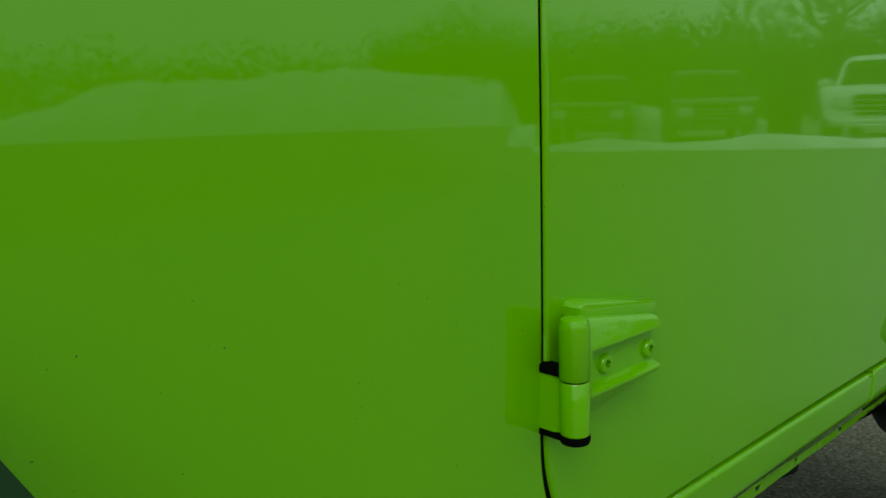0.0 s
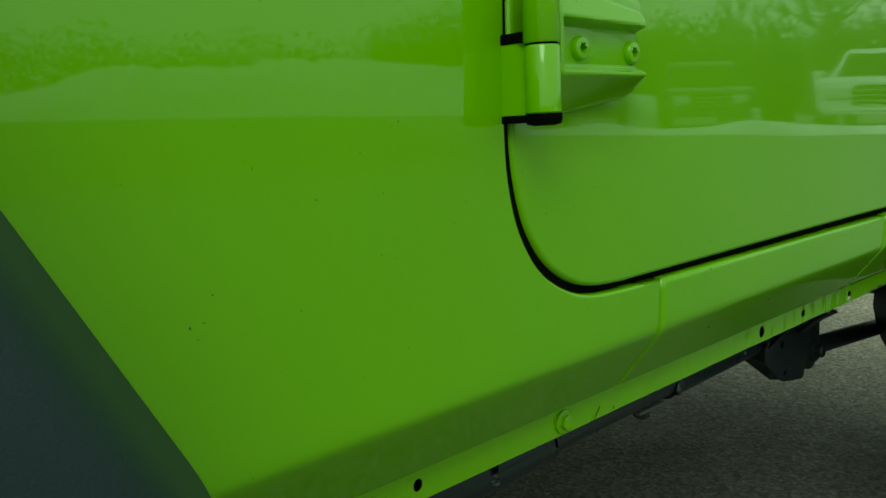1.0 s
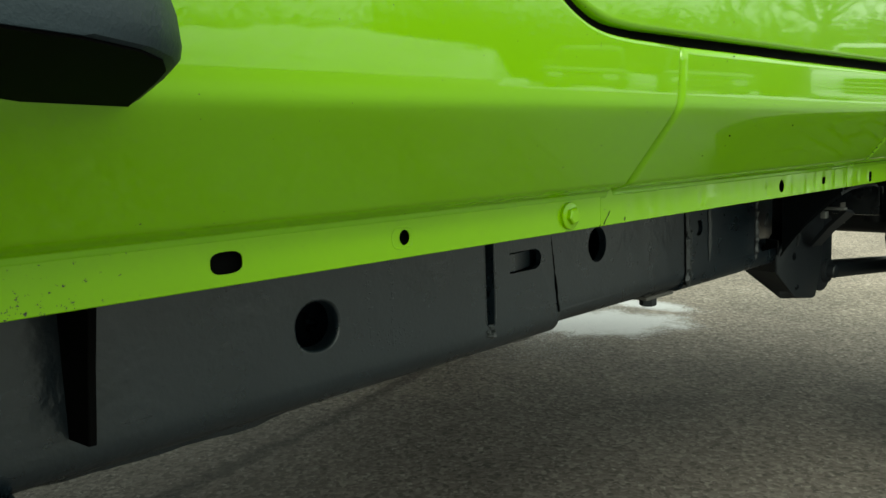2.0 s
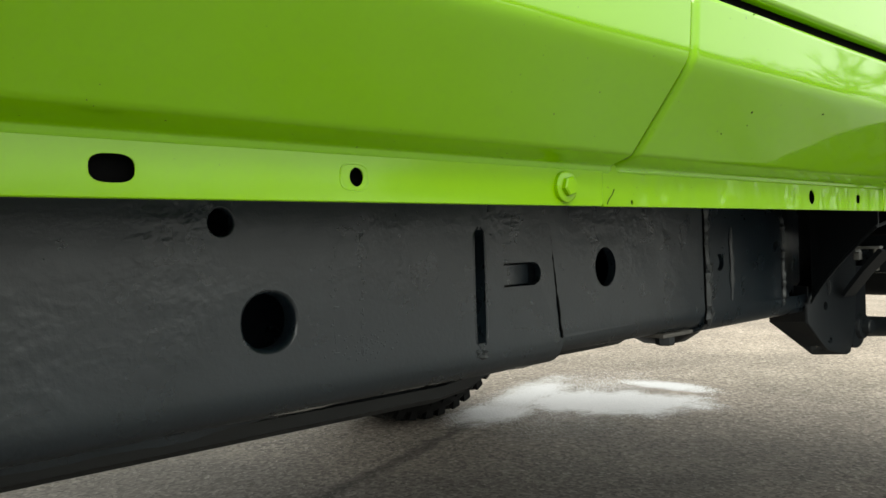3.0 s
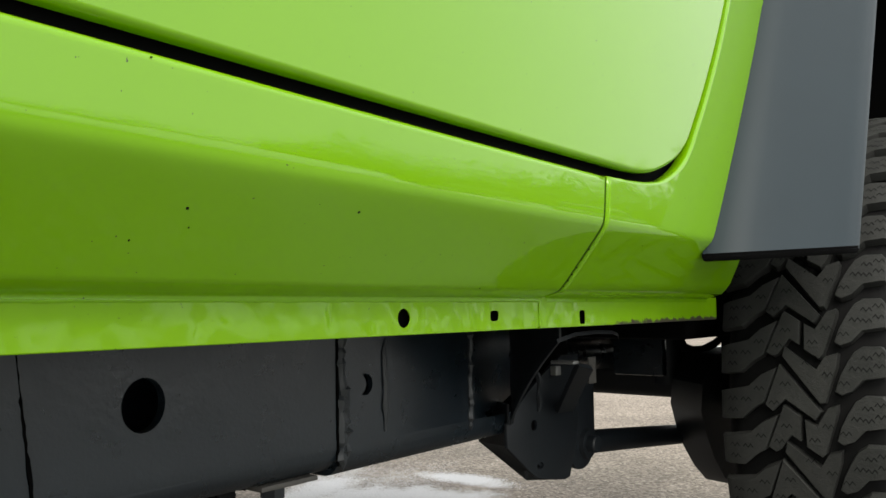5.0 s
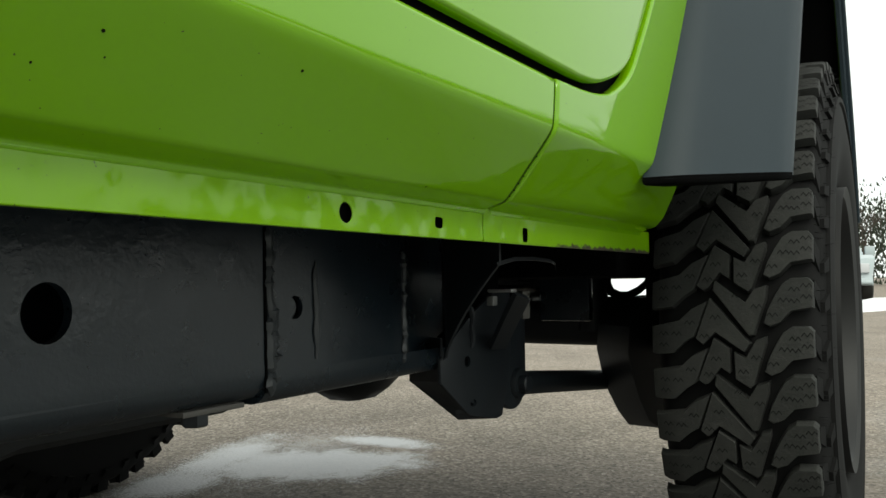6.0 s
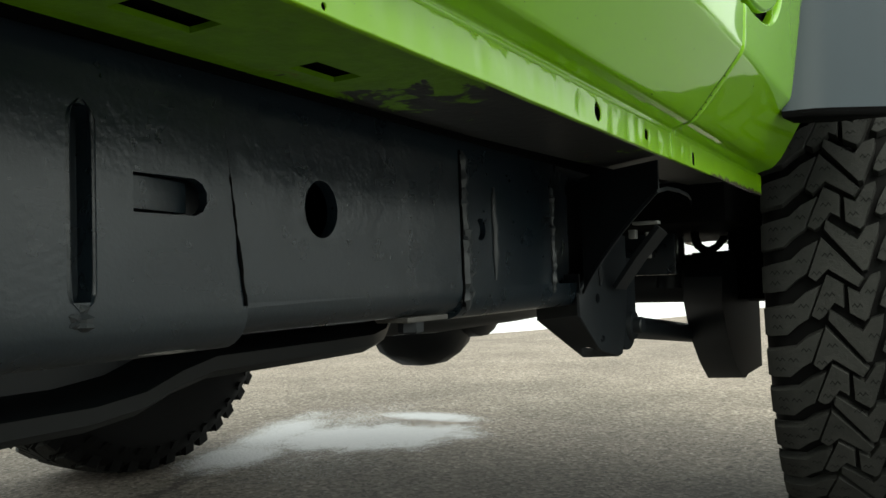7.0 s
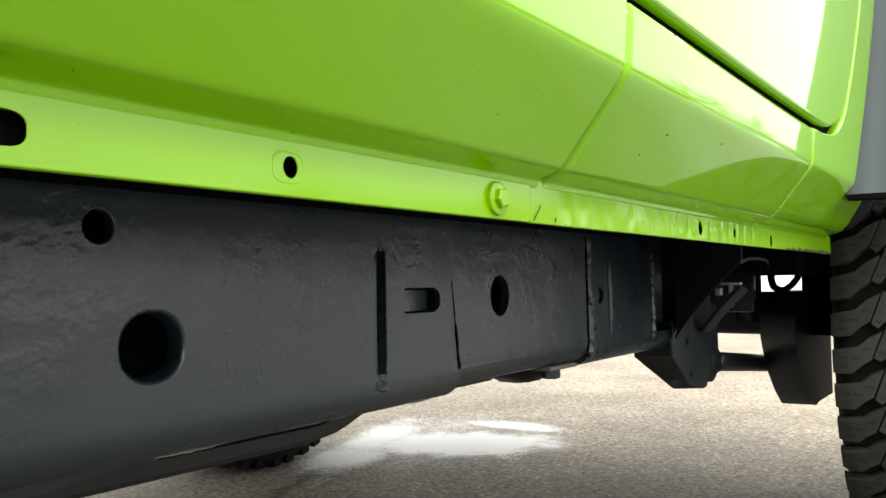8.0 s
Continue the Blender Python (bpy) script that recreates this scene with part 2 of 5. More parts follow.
    for cx, cy, ax, ay, turn, gain in SALT:
        dx, dy = calc(n, l, "SUBTRACT", sep.outputs["X"], cx), calc(n, l, "SUBTRACT", sep.outputs["Y"], cy)
        c, s = math.cos(turn), math.sin(turn)
        u = calc(n, l, "ADD", calc(n, l, "MULTIPLY", dx, c / ax), calc(n, l, "MULTIPLY", dy, s / ax))
        w = calc(n, l, "ADD", calc(n, l, "MULTIPLY", dx, -s / ay), calc(n, l, "MULTIPLY", dy, c / ay))
        r = calc(n, l, "SQRT", calc(n, l, "ADD", calc(n, l, "MULTIPLY", u, u), calc(n, l, "MULTIPLY", w, w)))
        f = calc(n, l, "MULTIPLY", calc(n, l, "SUBTRACT", 1.0, calc(n, l, "ADD", r, warp), True), gain, True)
        total = f if total is None else calc(n, l, "MAXIMUM", total, f)
    speck = noise_tex(n, l, v, 150.0, 6.0, 0.95)
    cover = ramp(n, l, calc(n, l, "ADD", calc(n, l, "MULTIPLY", speck, 1.55), calc(n, l, "MULTIPLY", total, 0.62)), [(0.95, grey(0)), (1.36, grey(0.76))])
    col = mix(n, l, cover, col, (0.78, 0.78, 0.81))
    l.new(col, b.inputs["Base Color"])
    h = calc(n, l, "ADD", stones.outputs["Distance"], calc(n, l, "MULTIPLY", noise_tex(n, l, v, 45.0, 5.0), 0.6))
    bump(n, l, h, 0.32, 0.004, b)
    return m


SALT = [(2.40, 1.24, 0.43, 0.26, -1.0, 1.1), (2.31, 1.50, 0.58, 0.17, 0.35, 0.72), (2.04, 1.40, 0.26, 0.17, 0.2, 0.78), (2.755, 1.245, 0.28, 0.11, -1.54, 0.8), (2.45, 1.36, 0.75, 0.34, 0.4, 0.35)]
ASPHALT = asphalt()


def snow():
    m, n, l, b = material("old_snow", (0.8, 0.82, 0.85), 0.7)
    v = coords(n)
    dirt = ramp(n, l, noise_tex(n, l, v, 1.1, 7.0, 0.65), [(0.45, (0.82, 0.84, 0.87)), (0.62, (0.62, 0.62, 0.62)), (0.78, (0.32, 0.30, 0.28))])
    l.new(dirt, b.inputs["Base Color"])
    bump(n, l, noise_tex(n, l, v, 9.0, 6.0), 0.6, 0.08, b)
    return m


SNOW = snow()
BARK = material("grey_bark", (0.075, 0.06, 0.048), 0.9)[0]
TWIGS = material("winter_twigs", (0.085, 0.068, 0.052), 0.9)[0]
EVERGREEN = material("dark_evergreen", (0.035, 0.045, 0.028), 0.9)[0]
GLASS_DARK = material("tinted_car_glass", (0.012, 0.014, 0.016), 0.1, 0.0, 0.0, 0.03, 0.12)[0]
CHROME = material("chrome_trim", (0.7, 0.7, 0.7), 0.12, 1.0)[0]
LAMP_LENS = material("clear_headlight", (0.55, 0.56, 0.58), 0.15)[0]


# ---- mesh helpers ----
def finish(bm, angle=35):
    """A mesh from a bmesh, with smooth shading up to an edge angle."""
    bmesh.ops.recalc_face_normals(bm, faces=bm.faces)
    me = bpy.data.meshes.new("mesh")
    bm.to_mesh(me)
    bm.free()
    for p in me.polygons:
        p.use_smooth = True
    me.set_sharp_from_angle(angle=radians(angle))
    return me


def part(name, bm, mat, parent, label="", angle=35):
    me = finish(bm, angle) if isinstance(bm, bmesh.types.BMesh) else bm
    if not me.materials:
        me.materials.append(mat)
    ob = new(name, me)
    ob.parent = parent
    if label:
        tagged(ob, label=label)
    return ob


def thing(name, label, category, at=None, group="", kind=""):
    ob = new(name)
    ob.empty_display_size = 0.2
    if at is not None:
        ob.matrix_basis = at
    return tagged(ob, label, category, group, kind)


def box(bm, x0, x1, y0, y1, z0, z1, bevel=0.0, m=None):
    made = bmesh.ops.create_cube(bm, size=1.0)["verts"]
    for v in made:
        v.co = Vector(((x0 + x1) / 2 + v.co.x * (x1 - x0), (y0 + y1) / 2 + v.co.y * (y1 - y0), (z0 + z1) / 2 + v.co.z * (z1 - z0)))
    if bevel:
        edges = list({e for v in made for e in v.link_edges})
        made = bmesh.ops.bevel(bm, geom=edges, offset=bevel, segments=2, affect="EDGES", profile=0.6)["verts"]
    if m is not None:
        bmesh.ops.transform(bm, matrix=m, verts=list({v for v in made}))
    return bm


def tube(bm, path, radius, sides=12, radii=None):
    """A round tube along points; radii may give one radius a point."""
    rings = []
    pts = [Vector(p) for p in path]
    for k, p in enumerate(pts):
        d = (pts[min(k + 1, len(pts) - 1)] - pts[max(k - 1, 0)]).normalized()
        a = d.orthogonal().normalized() if k == 0 else (a - d * a.dot(d)).normalized()
        c = d.cross(a)
        r = radii[k] if radii else radius
        rings.append([bm.verts.new(p + r * (math.cos(2 * math.pi * j / sides) * a + math.sin(2 * math.pi * j / sides) * c)) for j in range(sides)])
    for r0, r1 in zip(rings, rings[1:]):
        for j in range(sides):
            bm.faces.new((r0[j], r0[(j + 1) % sides], r1[(j + 1) % sides], r1[j]))
    bm.faces.new(rings[0][::-1])
    bm.faces.new(rings[-1])
    return bm


def sweep(bm, rings, closed=True, caps=True):
    """Quads between rings of equal length."""
    vs = [[bm.verts.new(p) for p in r] for r in rings]
    n = len(vs[0])
    for a, b in zip(vs, vs[1:]):
        for j in range(n if closed else n - 1):
            bm.faces.new((a[j], a[(j + 1) % n], b[(j + 1) % n], b[j]))
    if caps and closed:
        bm.faces.new(vs[0][::-1])
        bm.faces.new(vs[-1])
    return bm


def oval(cx, cz, a, b, n=20, power=1.0):
    pts = []
    for k in range(n):
        c, s = math.cos(2 * math.pi * k / n), math.sin(2 * math.pi * k / n)
        pts.append((cx + a * math.copysign(abs(c) ** power, c), cz + b * math.copysign(abs(s) ** power, s)))
    return pts


def inset_loop(pts, d):
    """A closed outline moved inwards by d (counter-clockwise outlines)."""
    out, n = [], len(pts)
    for k in range(n):
        p0, p1, p2 = Vector(pts[k - 1]), Vector(pts[k]), Vector(pts[(k + 1) % n])
        e0, e1 = (p1 - p0).normalized(), (p2 - p1).normalized()
        n0, n1 = Vector((-e0.y, e0.x)), Vector((-e1.y, e1.x))
        m = n0 + n1
        m = m.normalized() if m.length > 1e-6 else n0
        out.append(tuple(p1 + m * (d / max(m.dot(n0), 0.5))))
    return out


def plate(surface, outline, holes=(), depth=0.004, edge=0.0, cuts_z=(), cuts_x=(), hole_depth=None, exact=False):
    """A sheet over an outline in (x, z), laid on y = surface(x, z), with rounded edges, thickness and holes right through."""
    bm = bmesh.new()
    rings = [(outline, depth), (outline, edge * 0.9)] if edge else [(outline, depth), (outline, 0.0)]
    inner = outline
    if edge:
        rings.append((inset_loop(outline, edge * 0.32), edge * 0.28))
        inner = inset_loop(outline, edge)
        rings.append((inner, 0.0))
    flat = [[bm.verts.new((p[0], d, p[1])) for p in loop] for loop, d in rings]
    n = len(outline)
    for a, b in zip(flat, flat[1:]):
        for j in range(n):
            bm.faces.new((a[j], a[(j + 1) % n], b[(j + 1) % n], b[j]))
    rim = flat[-1]
    edges = [bm.edges.get((rim[j], rim[(j + 1) % n])) for j in range(n)]
    for h in holes:
        hv = [bm.verts.new((p[0], 0, p[1])) for p in h]
        he = [bm.edges.new((hv[j], hv[(j + 1) % len(h)])) for j in range(len(h))]
        edges += he
        deep = [bm.verts.new((p[0], hole_depth or depth, p[1])) for p in h]
        for j in range(len(h)):
            bm.faces.new((hv[j], hv[(j + 1) % len(h)], deep[(j + 1) % len(h)], deep[j]))
    bmesh.ops.triangle_fill(bm, use_beauty=True, use_dissolve=False, edges=edges)
    for c in cuts_z:
        bmesh.ops.bisect_plane(bm, geom=bm.verts[:] + bm.edges[:] + bm.faces[:], plane_co=(0, 0, c), plane_no=(0, 0, 1))
    for c in cuts_x:
        bmesh.ops.bisect_plane(bm, geom=bm.verts[:] + bm.edges[:] + bm.faces[:], plane_co=(c, 0, 0), plane_no=(1, 0, 0))
    skin = [abs(v.co.y) < 1e-6 for v in bm.verts]
    for v in bm.verts:
        v.co.y += surface(v.co.x, v.co.z)
    if not exact:
        return bm
    bmesh.ops.recalc_face_normals(bm, faces=bm.faces)
    bm.normal_update()
    normals = []
    for v, on in zip(bm.verts, skin):
        x, z, h = v.co.x, v.co.z, 0.0008
        k = Vector(((surface(x + h, z) - surface(x - h, z)) / (2 * h), -1.0, (surface(x, z + h) - surface(x, z - h)) / (2 * h))).normalized()
        normals.append(tuple(k if on else v.normal * (1 if v.normal.dot(k) > -0.3 else -1)))
    me = finish(bm, 180)
    me.normals_split_custom_set_from_vertices(normals)
    return me


def revolve(bm, profile, sides, at=(0, 0, 0)):
    """A profile of (radius, y) turned round the y axis."""
    rings = []
    for k in range(sides):
        c, s = math.cos(2 * math.pi * k / sides), math.sin(2 * math.pi * k / sides)
        rings.append([bm.verts.new((at[0] - r * c, at[1] + y, at[2] - r * s)) for r, y in profile])
    for k in range(sides):
        a, b = rings[k], rings[(k + 1) % sides]
        for j in range(len(profile) - 1):
            bm.faces.new((a[j], a[j + 1], b[j + 1], b[j]))
    return bm


# ---- ground ----
bm = bmesh.new()
rings = [[(0.6 + r * math.cos(a), 0.4 + r * math.sin(a), 0.0) for a in [2 * math.pi * k / 48 for k in range(48)]] for r in (0.001, 3, 8, 25, 80, 400, 3000)]
sweep(bm, rings, caps=False)
ground = new("ground", finish(bm))
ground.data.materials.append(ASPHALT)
tagged(ground, "grey-brown weathered asphalt with a dusting of frost", "ground", kind="structure")

# ---- the vehicle ----
car = thing("off_road_vehicle", "bright green off-road vehicle with grey flares on black chassis", "car")
CREASE = 0.627


def ease(v):
    v = max(0.0, min(1.0, v))
    return v * v * (3 - 2 * v)


def side(x, z):
    """The skin of the section, swelling a little towards the rear wheel."""
    swell = 0.0075 * ease((x - 0.95) / 0.75)
    return section_y(z) - swell * max(0.0, min(1.0, (z - 0.569) / 0.012))


def section_y(z):
    """The outer skin: a slightly crowned side, a rounded crease, an undercut slope and a curl into the weld flange."""
    if z <= 0.569:
        return -0.0008 + 0.6 * max(0.0, 0.5675 - z)
    slope = -0.014 - 0.8 * (z - 0.572)
    if z < 0.576:
        f = (z - 0.569) / 0.007
        return -0.0008 * (1 - f) ** 2 * (1 + 2 * f) - 0.0172 * f * f * (3 - 2 * f) - 0.8 * 0.007 * f * f * (f - 1)
    if z < 0.9:
        wall = -0.0590 - 0.1557 * (z - CREASE) + 0.08 * (z * z - CREASE * CREASE)
    else:
        wall = -0.0682 - 0.0117 * (z - 0.9) + 0.030 * (z - 0.9) ** 2
    if z > 0.70:
        return wall
    round_off = 0.0014 * min(1.0, (z - 0.576) / 0.02, (0.70 - z) / 0.03)
    return (slope + wall) / 2 + math.sqrt((slope - wall) ** 2 / 4 + round_off ** 2)


Z_CUTS = [0.566, 0.5675, 0.569, 0.570, 0.571, 0.572, 0.573, 0.574, 0.575, 0.576, 0.578, 0.585, 0.595, 0.605, 0.612, 0.616, 0.619, 0.6215, 0.624, 0.626, 0.628, 0.630, 0.6325, 0.635, 0.638, 0.642, 0.648, 0.656, 0.66, 0.70, 0.75, 0.80, 0.86, 0.93, 1.0, 1.1, 1.2]
X_CUTS = [0.1, 0.3, 0.5, 0.7, 0.9, 0.98, 1.05, 1.1, 1.15, 1.2, 1.25, 1.3, 1.35, 1.5]

def smooth(pts, n=4):
    """A Catmull-Rom curve through points in a plane."""
    out = []
    for k in range(len(pts) - 1):
        p0, p1, p2, p3 = [Vector(pts[max(0, min(len(pts) - 1, k + j))]) for j in (-1, 0, 1, 2)]
        for j in range(n):
            t = j / n
            out.append(tuple(0.5 * (2 * p1 + (p2 - p0) * t + (2 * p0 - 5 * p1 + 4 * p2 - p3) * t * t + (3 * p1 - p0 - 3 * p2 + p3) * t ** 3)))
    return out + [tuple(pts[-1])]


door_front = [(0.5605, 1.38), (0.5605, 0.86), (0.5600, 0.80), (0.5615, 0.765), (0.568, 0.736), (0.5775, 0.716), (0.591, 0.699),
              (0.608, 0.6865), (0.629, 0.677), (0.652, 0.6722), (0.68, 0.6705)]
door_edge = smooth(door_front)
front_panel = [(-0.10, 0.562), (0.7345, 0.562), (0.7345, 0.6695)] + door_edge[::-1] + [(-0.10, 1.38)]
part("front_side_panel", plate(side, front_panel, depth=0.012, edge=0.0032, cuts_z=Z_CUTS, cuts_x=X_CUTS, exact=True), PAINT, car,
     "glossy bright green side panel behind the front wheel")
rocker = [(0.7380, 0.562), (1.2145, 0.562), (1.2145, 0.668), (0.7380, 0.6695)]
part("rocker_panel", plate(side, rocker, depth=0.012, edge=0.0055, cuts_z=Z_CUTS, cuts_x=X_CUTS, exact=True), PAINT, car,
     "glossy green sill with a folded lower edge")
door_rear = [(1.262, 0.6695), (1.298, 0.6725), (1.33, 0.679), (1.362, 0.694), (1.385, 0.713), (1.404, 0.739), (1.43, 0.776), (1.465, 0.832),
             (1.50, 0.898), (1.54, 0.99), (1.57, 1.10), (1.59, 1.38)]
door_rear = smooth(door_rear)
quarter = [(1.2180, 0.562), (1.6075, 0.562), (1.592, 0.590), (1.575, 0.608), (1.560, 0.622), (1.555, 0.635), (1.575, 0.70), (1.64, 0.80), (1.72, 0.92),
           (1.80, 1.0), (1.90, 1.04), (2.35, 1.04), (2.35, 1.38)] + door_rear[::-1] + [(1.2180, 0.668)]
part("rear_side_panel", plate(side, quarter, depth=0.012, edge=0.0032, cuts_z=Z_CUTS, cuts_x=X_CUTS, exact=True), PAINT, car,
     "glossy green rear quarter panel in front of the wheel")
GAP = 0.0056


def door_skin(x, z):
    return side(x, z) - 0.001


door_outline = [(x + GAP * a, z + GAP * b) for (x, z), (a, b) in zip(
    door_front[::-1], [(0, 1.05), (0, 1.05), (0.3, 1.0), (0.55, 0.85), (0.68, 0.7), (0.76, 0.52), (0.78, 0.32), (0.7, 0.15), (0.58, 0), (0.5, 0), (0.5, 0)])]
strip_edge = door_outline[::-1]
door_outline = smooth(door_outline[::-1]) + smooth([(1.255, 0.6768), (1.292, 0.6798), (1.324, 0.689), (1.353, 0.702), (1.376, 0.72), (1.394, 0.744), (1.42, 0.781),
                                     (1.455, 0.838), (1.49, 0.903), (1.53, 0.994), (1.56, 1.102), (1.58, 1.38)])
part("door", plate(door_skin, door_outline, depth=0.009, edge=0.0035, cuts_z=Z_CUTS, cuts_x=X_CUTS, exact=True), PAINT, car, "closed glossy green front door")
# black box behind the gap round the door
bm = bmesh.new()
box(bm, 0.50, 1.70, -0.0515, -0.02, 0.655, 1.38)
part("gap_filler", bm, BLACK, car, "black filling of the door gap, put in for its shade")
# black sheet behind the panel seams, put in for the dark of the gaps
bm = plate(lambda x, z: side(x, z) + 0.0118, [(0.70, 0.570), (1.25, 0.570), (1.25, 0.672), (0.70, 0.672)], (), 0.004, 0.0, cuts_z=Z_CUTS)
part("seam_backing", bm, BLACK, car)

# black strip filling the gap at the door's front edge, standing for its shade
gap_strip = [(x - 0.0008, z - 0.0006) for x, z in door_front] + [(x + 0.0010, z + 0.0010) for x, z in strip_edge][::-1]
part("gap_filler", plate(lambda x, z: side(x, z) + 0.0024 + 0.005 * max(0.0, min(1.0, (x - 0.60) / 0.05)), gap_strip[::-1], depth=0.004, cuts_z=Z_CUTS), BLACK, car, "black filling of the door gap, put in for its shade")

# strips in the two panel seams, their shade painted as dark green
bm = plate(lambda x, z: side(x, z) + 0.0030, [(1.2140, 0.5735), (1.2185, 0.5735), (1.2185, 0.667), (1.2140, 0.667)], (), 0.003, 0.0, cuts_z=Z_CUTS)
part("seam_shade", bm, SEAM_SHADE, car)
bm = plate(lambda x, z: side(x, z) + 0.0044, [(0.7335, 0.5735), (0.7390, 0.5735), (0.7390, 0.669), (0.7335, 0.669)], (), 0.003, 0.0, cuts_z=Z_CUTS)
part("seam_shade", bm, SEAM_SHADE, car)

# pinch flange in three lengths
def flat(x, z):
    return 0.0


LIP, TOP = 0.5440, 0.5715
welder = random.Random(17)
SPOTS, spot_x = [], 0.772
while spot_x < 1.275:
    SPOTS.append((spot_x, 0.5555 + welder.uniform(-0.004, 0.004), welder.uniform(0.0003, 0.0009), welder.uniform(0.0050, 0.0085)))
    spot_x += welder.uniform(0.019, 0.036)


def dents(x, z):
    """Shallow dimples left by the spot welds, and a slow waviness between them."""
    y = 0.0004 * math.sin(x * 55) * math.sin(x * 23) * max(0.0, min(1.0, (x - 0.76) / 0.03)) * max(0.0, min(1.0, (0.566 - z) / 0.012))
    for cx, cz, deep, r in SPOTS:
        if abs(x - cx) < 3 * r:
            y += deep * math.exp(-((x - cx) / r) ** 2 - ((z - cz) / (1.5 * r)) ** 2)
    return y


flange_holes = {
    0: [oval(0.4193, 0.5555, 0.0088, 0.0056, 24, 0.7), oval(0.5325, 0.556, 0.0042, 0.0046)],
    1: [oval(0.757, 0.547, 0.0017, 0.0017, 10), oval(1.036, 0.5555, 0.0068, 0.0066), oval(1.1435, 0.5555, 0.0066, 0.0042, 16, 0.5)],
    2: [oval(1.2835, 0.5525, 0.0056, 0.0064, 16, 0.4)]}
for k, (x0, x1) in enumerate(((-0.10, 0.7245), (0.7250, 1.2083), (1.2090, 1.636))):
    outline = [(x0, LIP), (x1 - 0.002, LIP), (x1, LIP + 0.002), (x1, TOP), (x0, TOP)]
    shift = (0.0, 0.0006, 0.0)[k]
    ob = part("pinch_flange", plate(lambda x, z, s=shift: s + dents(x, z), outline, flange_holes[k], 0.0030, 0.0008, hole_depth=0.0010,
              cuts_x=[0.742 + 0.004 * j for j in range(140) if x0 < 0.742 + 0.004 * j < x1] if k else [-0.1 + 0.05 * j for j in range(1, 16)],
              cuts_z=[0.5475, 0.5505, 0.5535, 0.5565, 0.5595, 0.5625, 0.5655], exact=True), FLANGE_PAINT, car)
    if k == 1:
        tagged(ob, label="dented green weld flange with small drain holes")
# shallow pressed pocket round the oval hole
bm = bmesh.new()
sweep(bm, [[(x, y, z) for x, z in oval(0.531, 0.556, a, b, 24, 0.7)] for y, a, b in ((0.001, 0.0092, 0.0075), (-0.0002, 0.0084, 0.0067), (-0.0002, 0.0078, 0.0060), (0.0008, 0.0060, 0.0050))], caps=False)
part("hole_rim", bm, FLANGE_PAINT, car)
# hexagon flange bolt
bolt = new("flange_bolt")
bolt.parent = car
tagged(bolt, label="green painted hexagon bolt with washer")
bm = bmesh.new()
revolve(bm, [(0.0, -0.0030), (0.0080, -0.0030), (0.0094, -0.0022), (0.0098, 0.0005)], 28, (0.686, 0, 0.5555))
part("washer", bm, FLANGE_PAINT, bolt)
bm = bmesh.new()
hexa = [[(0.686 + r * math.cos(math.pi / 3 * k + 0.2), y, 0.5555 + r * math.sin(math.pi / 3 * k + 0.2)) for k in range(6)]
        for y, r in ((-0.002, 0.0061), (-0.0056, 0.0061), (-0.0064, 0.0050))]
sweep(bm, hexa)
part("bolt_head", bm, FLANGE_PAINT, bolt)

bm = tube(bmesh.new(), [(0.7275, -0.0006, 0.5455), (0.7300, -0.0006, 0.5490), (0.7330, -0.0006, 0.5515), (0.7355, -0.0006, 0.5550)], 0.0003, 5)
part("paint_crack", bm, BLACK, car)
bm = revolve(bmesh.new(), [(0.0, -0.0006), (0.0018, -0.0005), (0.0030, 0.0004)], 9, (0.7330, 0.0012, 0.5466))
part("rust_spot", bm, RUSTY, car, "small orange rust spot")
# stone chips down to the primer
chips = random.Random(3)
for x, z in ((0.818, 0.593), (0.839, 0.608), (0.943, 0.615), (0.844, 0.600), (0.809, 0.666), (1.098, 0.576), (1.301, 0.616), (1.2130, 0.5790), (1.2136, 0.5835), (1.2132, 0.5885), (1.2138, 0.5940), (1.2133, 0.6000), (1.2138, 0.6085)):
    r = chips.uniform(0.0004, 0.0009)
    bm = bmesh.new()
    sweep(bm, [[(x + q * math.cos(a) * chips.uniform(0.7, 1.3), side(x, z) + d, z + q * math.sin(a) * chips.uniform(0.7, 1.3)) for a in [0.9 * k for k in range(7)]] for q, d in ((r, 0.0006), (r * 0.8, -0.0004))])
    part("paint_chip", bm, BLACK, car)
# underside of the sill
slots = [[(x0, y0), (x1, y0), (x1, y1), (x0, y1)] for x0, x1, y0, y1 in ((0.597, 0.655, 0.078, 0.104), (0.741, 0.784, 0.081, 0.102), (0.855, 0.893, 0.087, 0.107), (0.45, 0.49, 0.080, 0.102))]
bm = plate(flat, [(-0.1, 0.0045), (1.60, 0.0045), (1.60, 0.085), (1.28, 0.120), (1.10, 0.131), (0.80, 0.131), (-0.1, 0.120)], slots, 0.003)
for v in bm.verts:
    v.co = Vector((v.co.x, v.co.z, 0.5635 + v.co.y))
part("sill_underside", bm, UNDER_GREEN, car, "green oversprayed sill underside with square holes, worn black")
bm = bmesh.new()
box(bm, -0.1, 1.6, 0.02, 0.130, 0.571, 0.579)
part("inner_sill", bm, BLACK, car)
# black sheet added behind the flange for the dark in its holes
bm = bmesh.new()
box(bm, -0.1, 1.6, 0.007, 0.010, 0.5475, 0.5630)
part("flange_hole_shade", bm, BLACK, car)

# lip added to keep light off the top of the rail
bm = box(bmesh.new(), -0.1, 1.6, 0.1315, 0.1345, 0.5590, 0.5775)
part("rail_light_block", bm, BLACK, car)

# floor of the body over the chassis
bm = bmesh.new()
box(bm, -0.9, 2.7, 0.088, 1.42, 0.575, 0.60, 0.01)
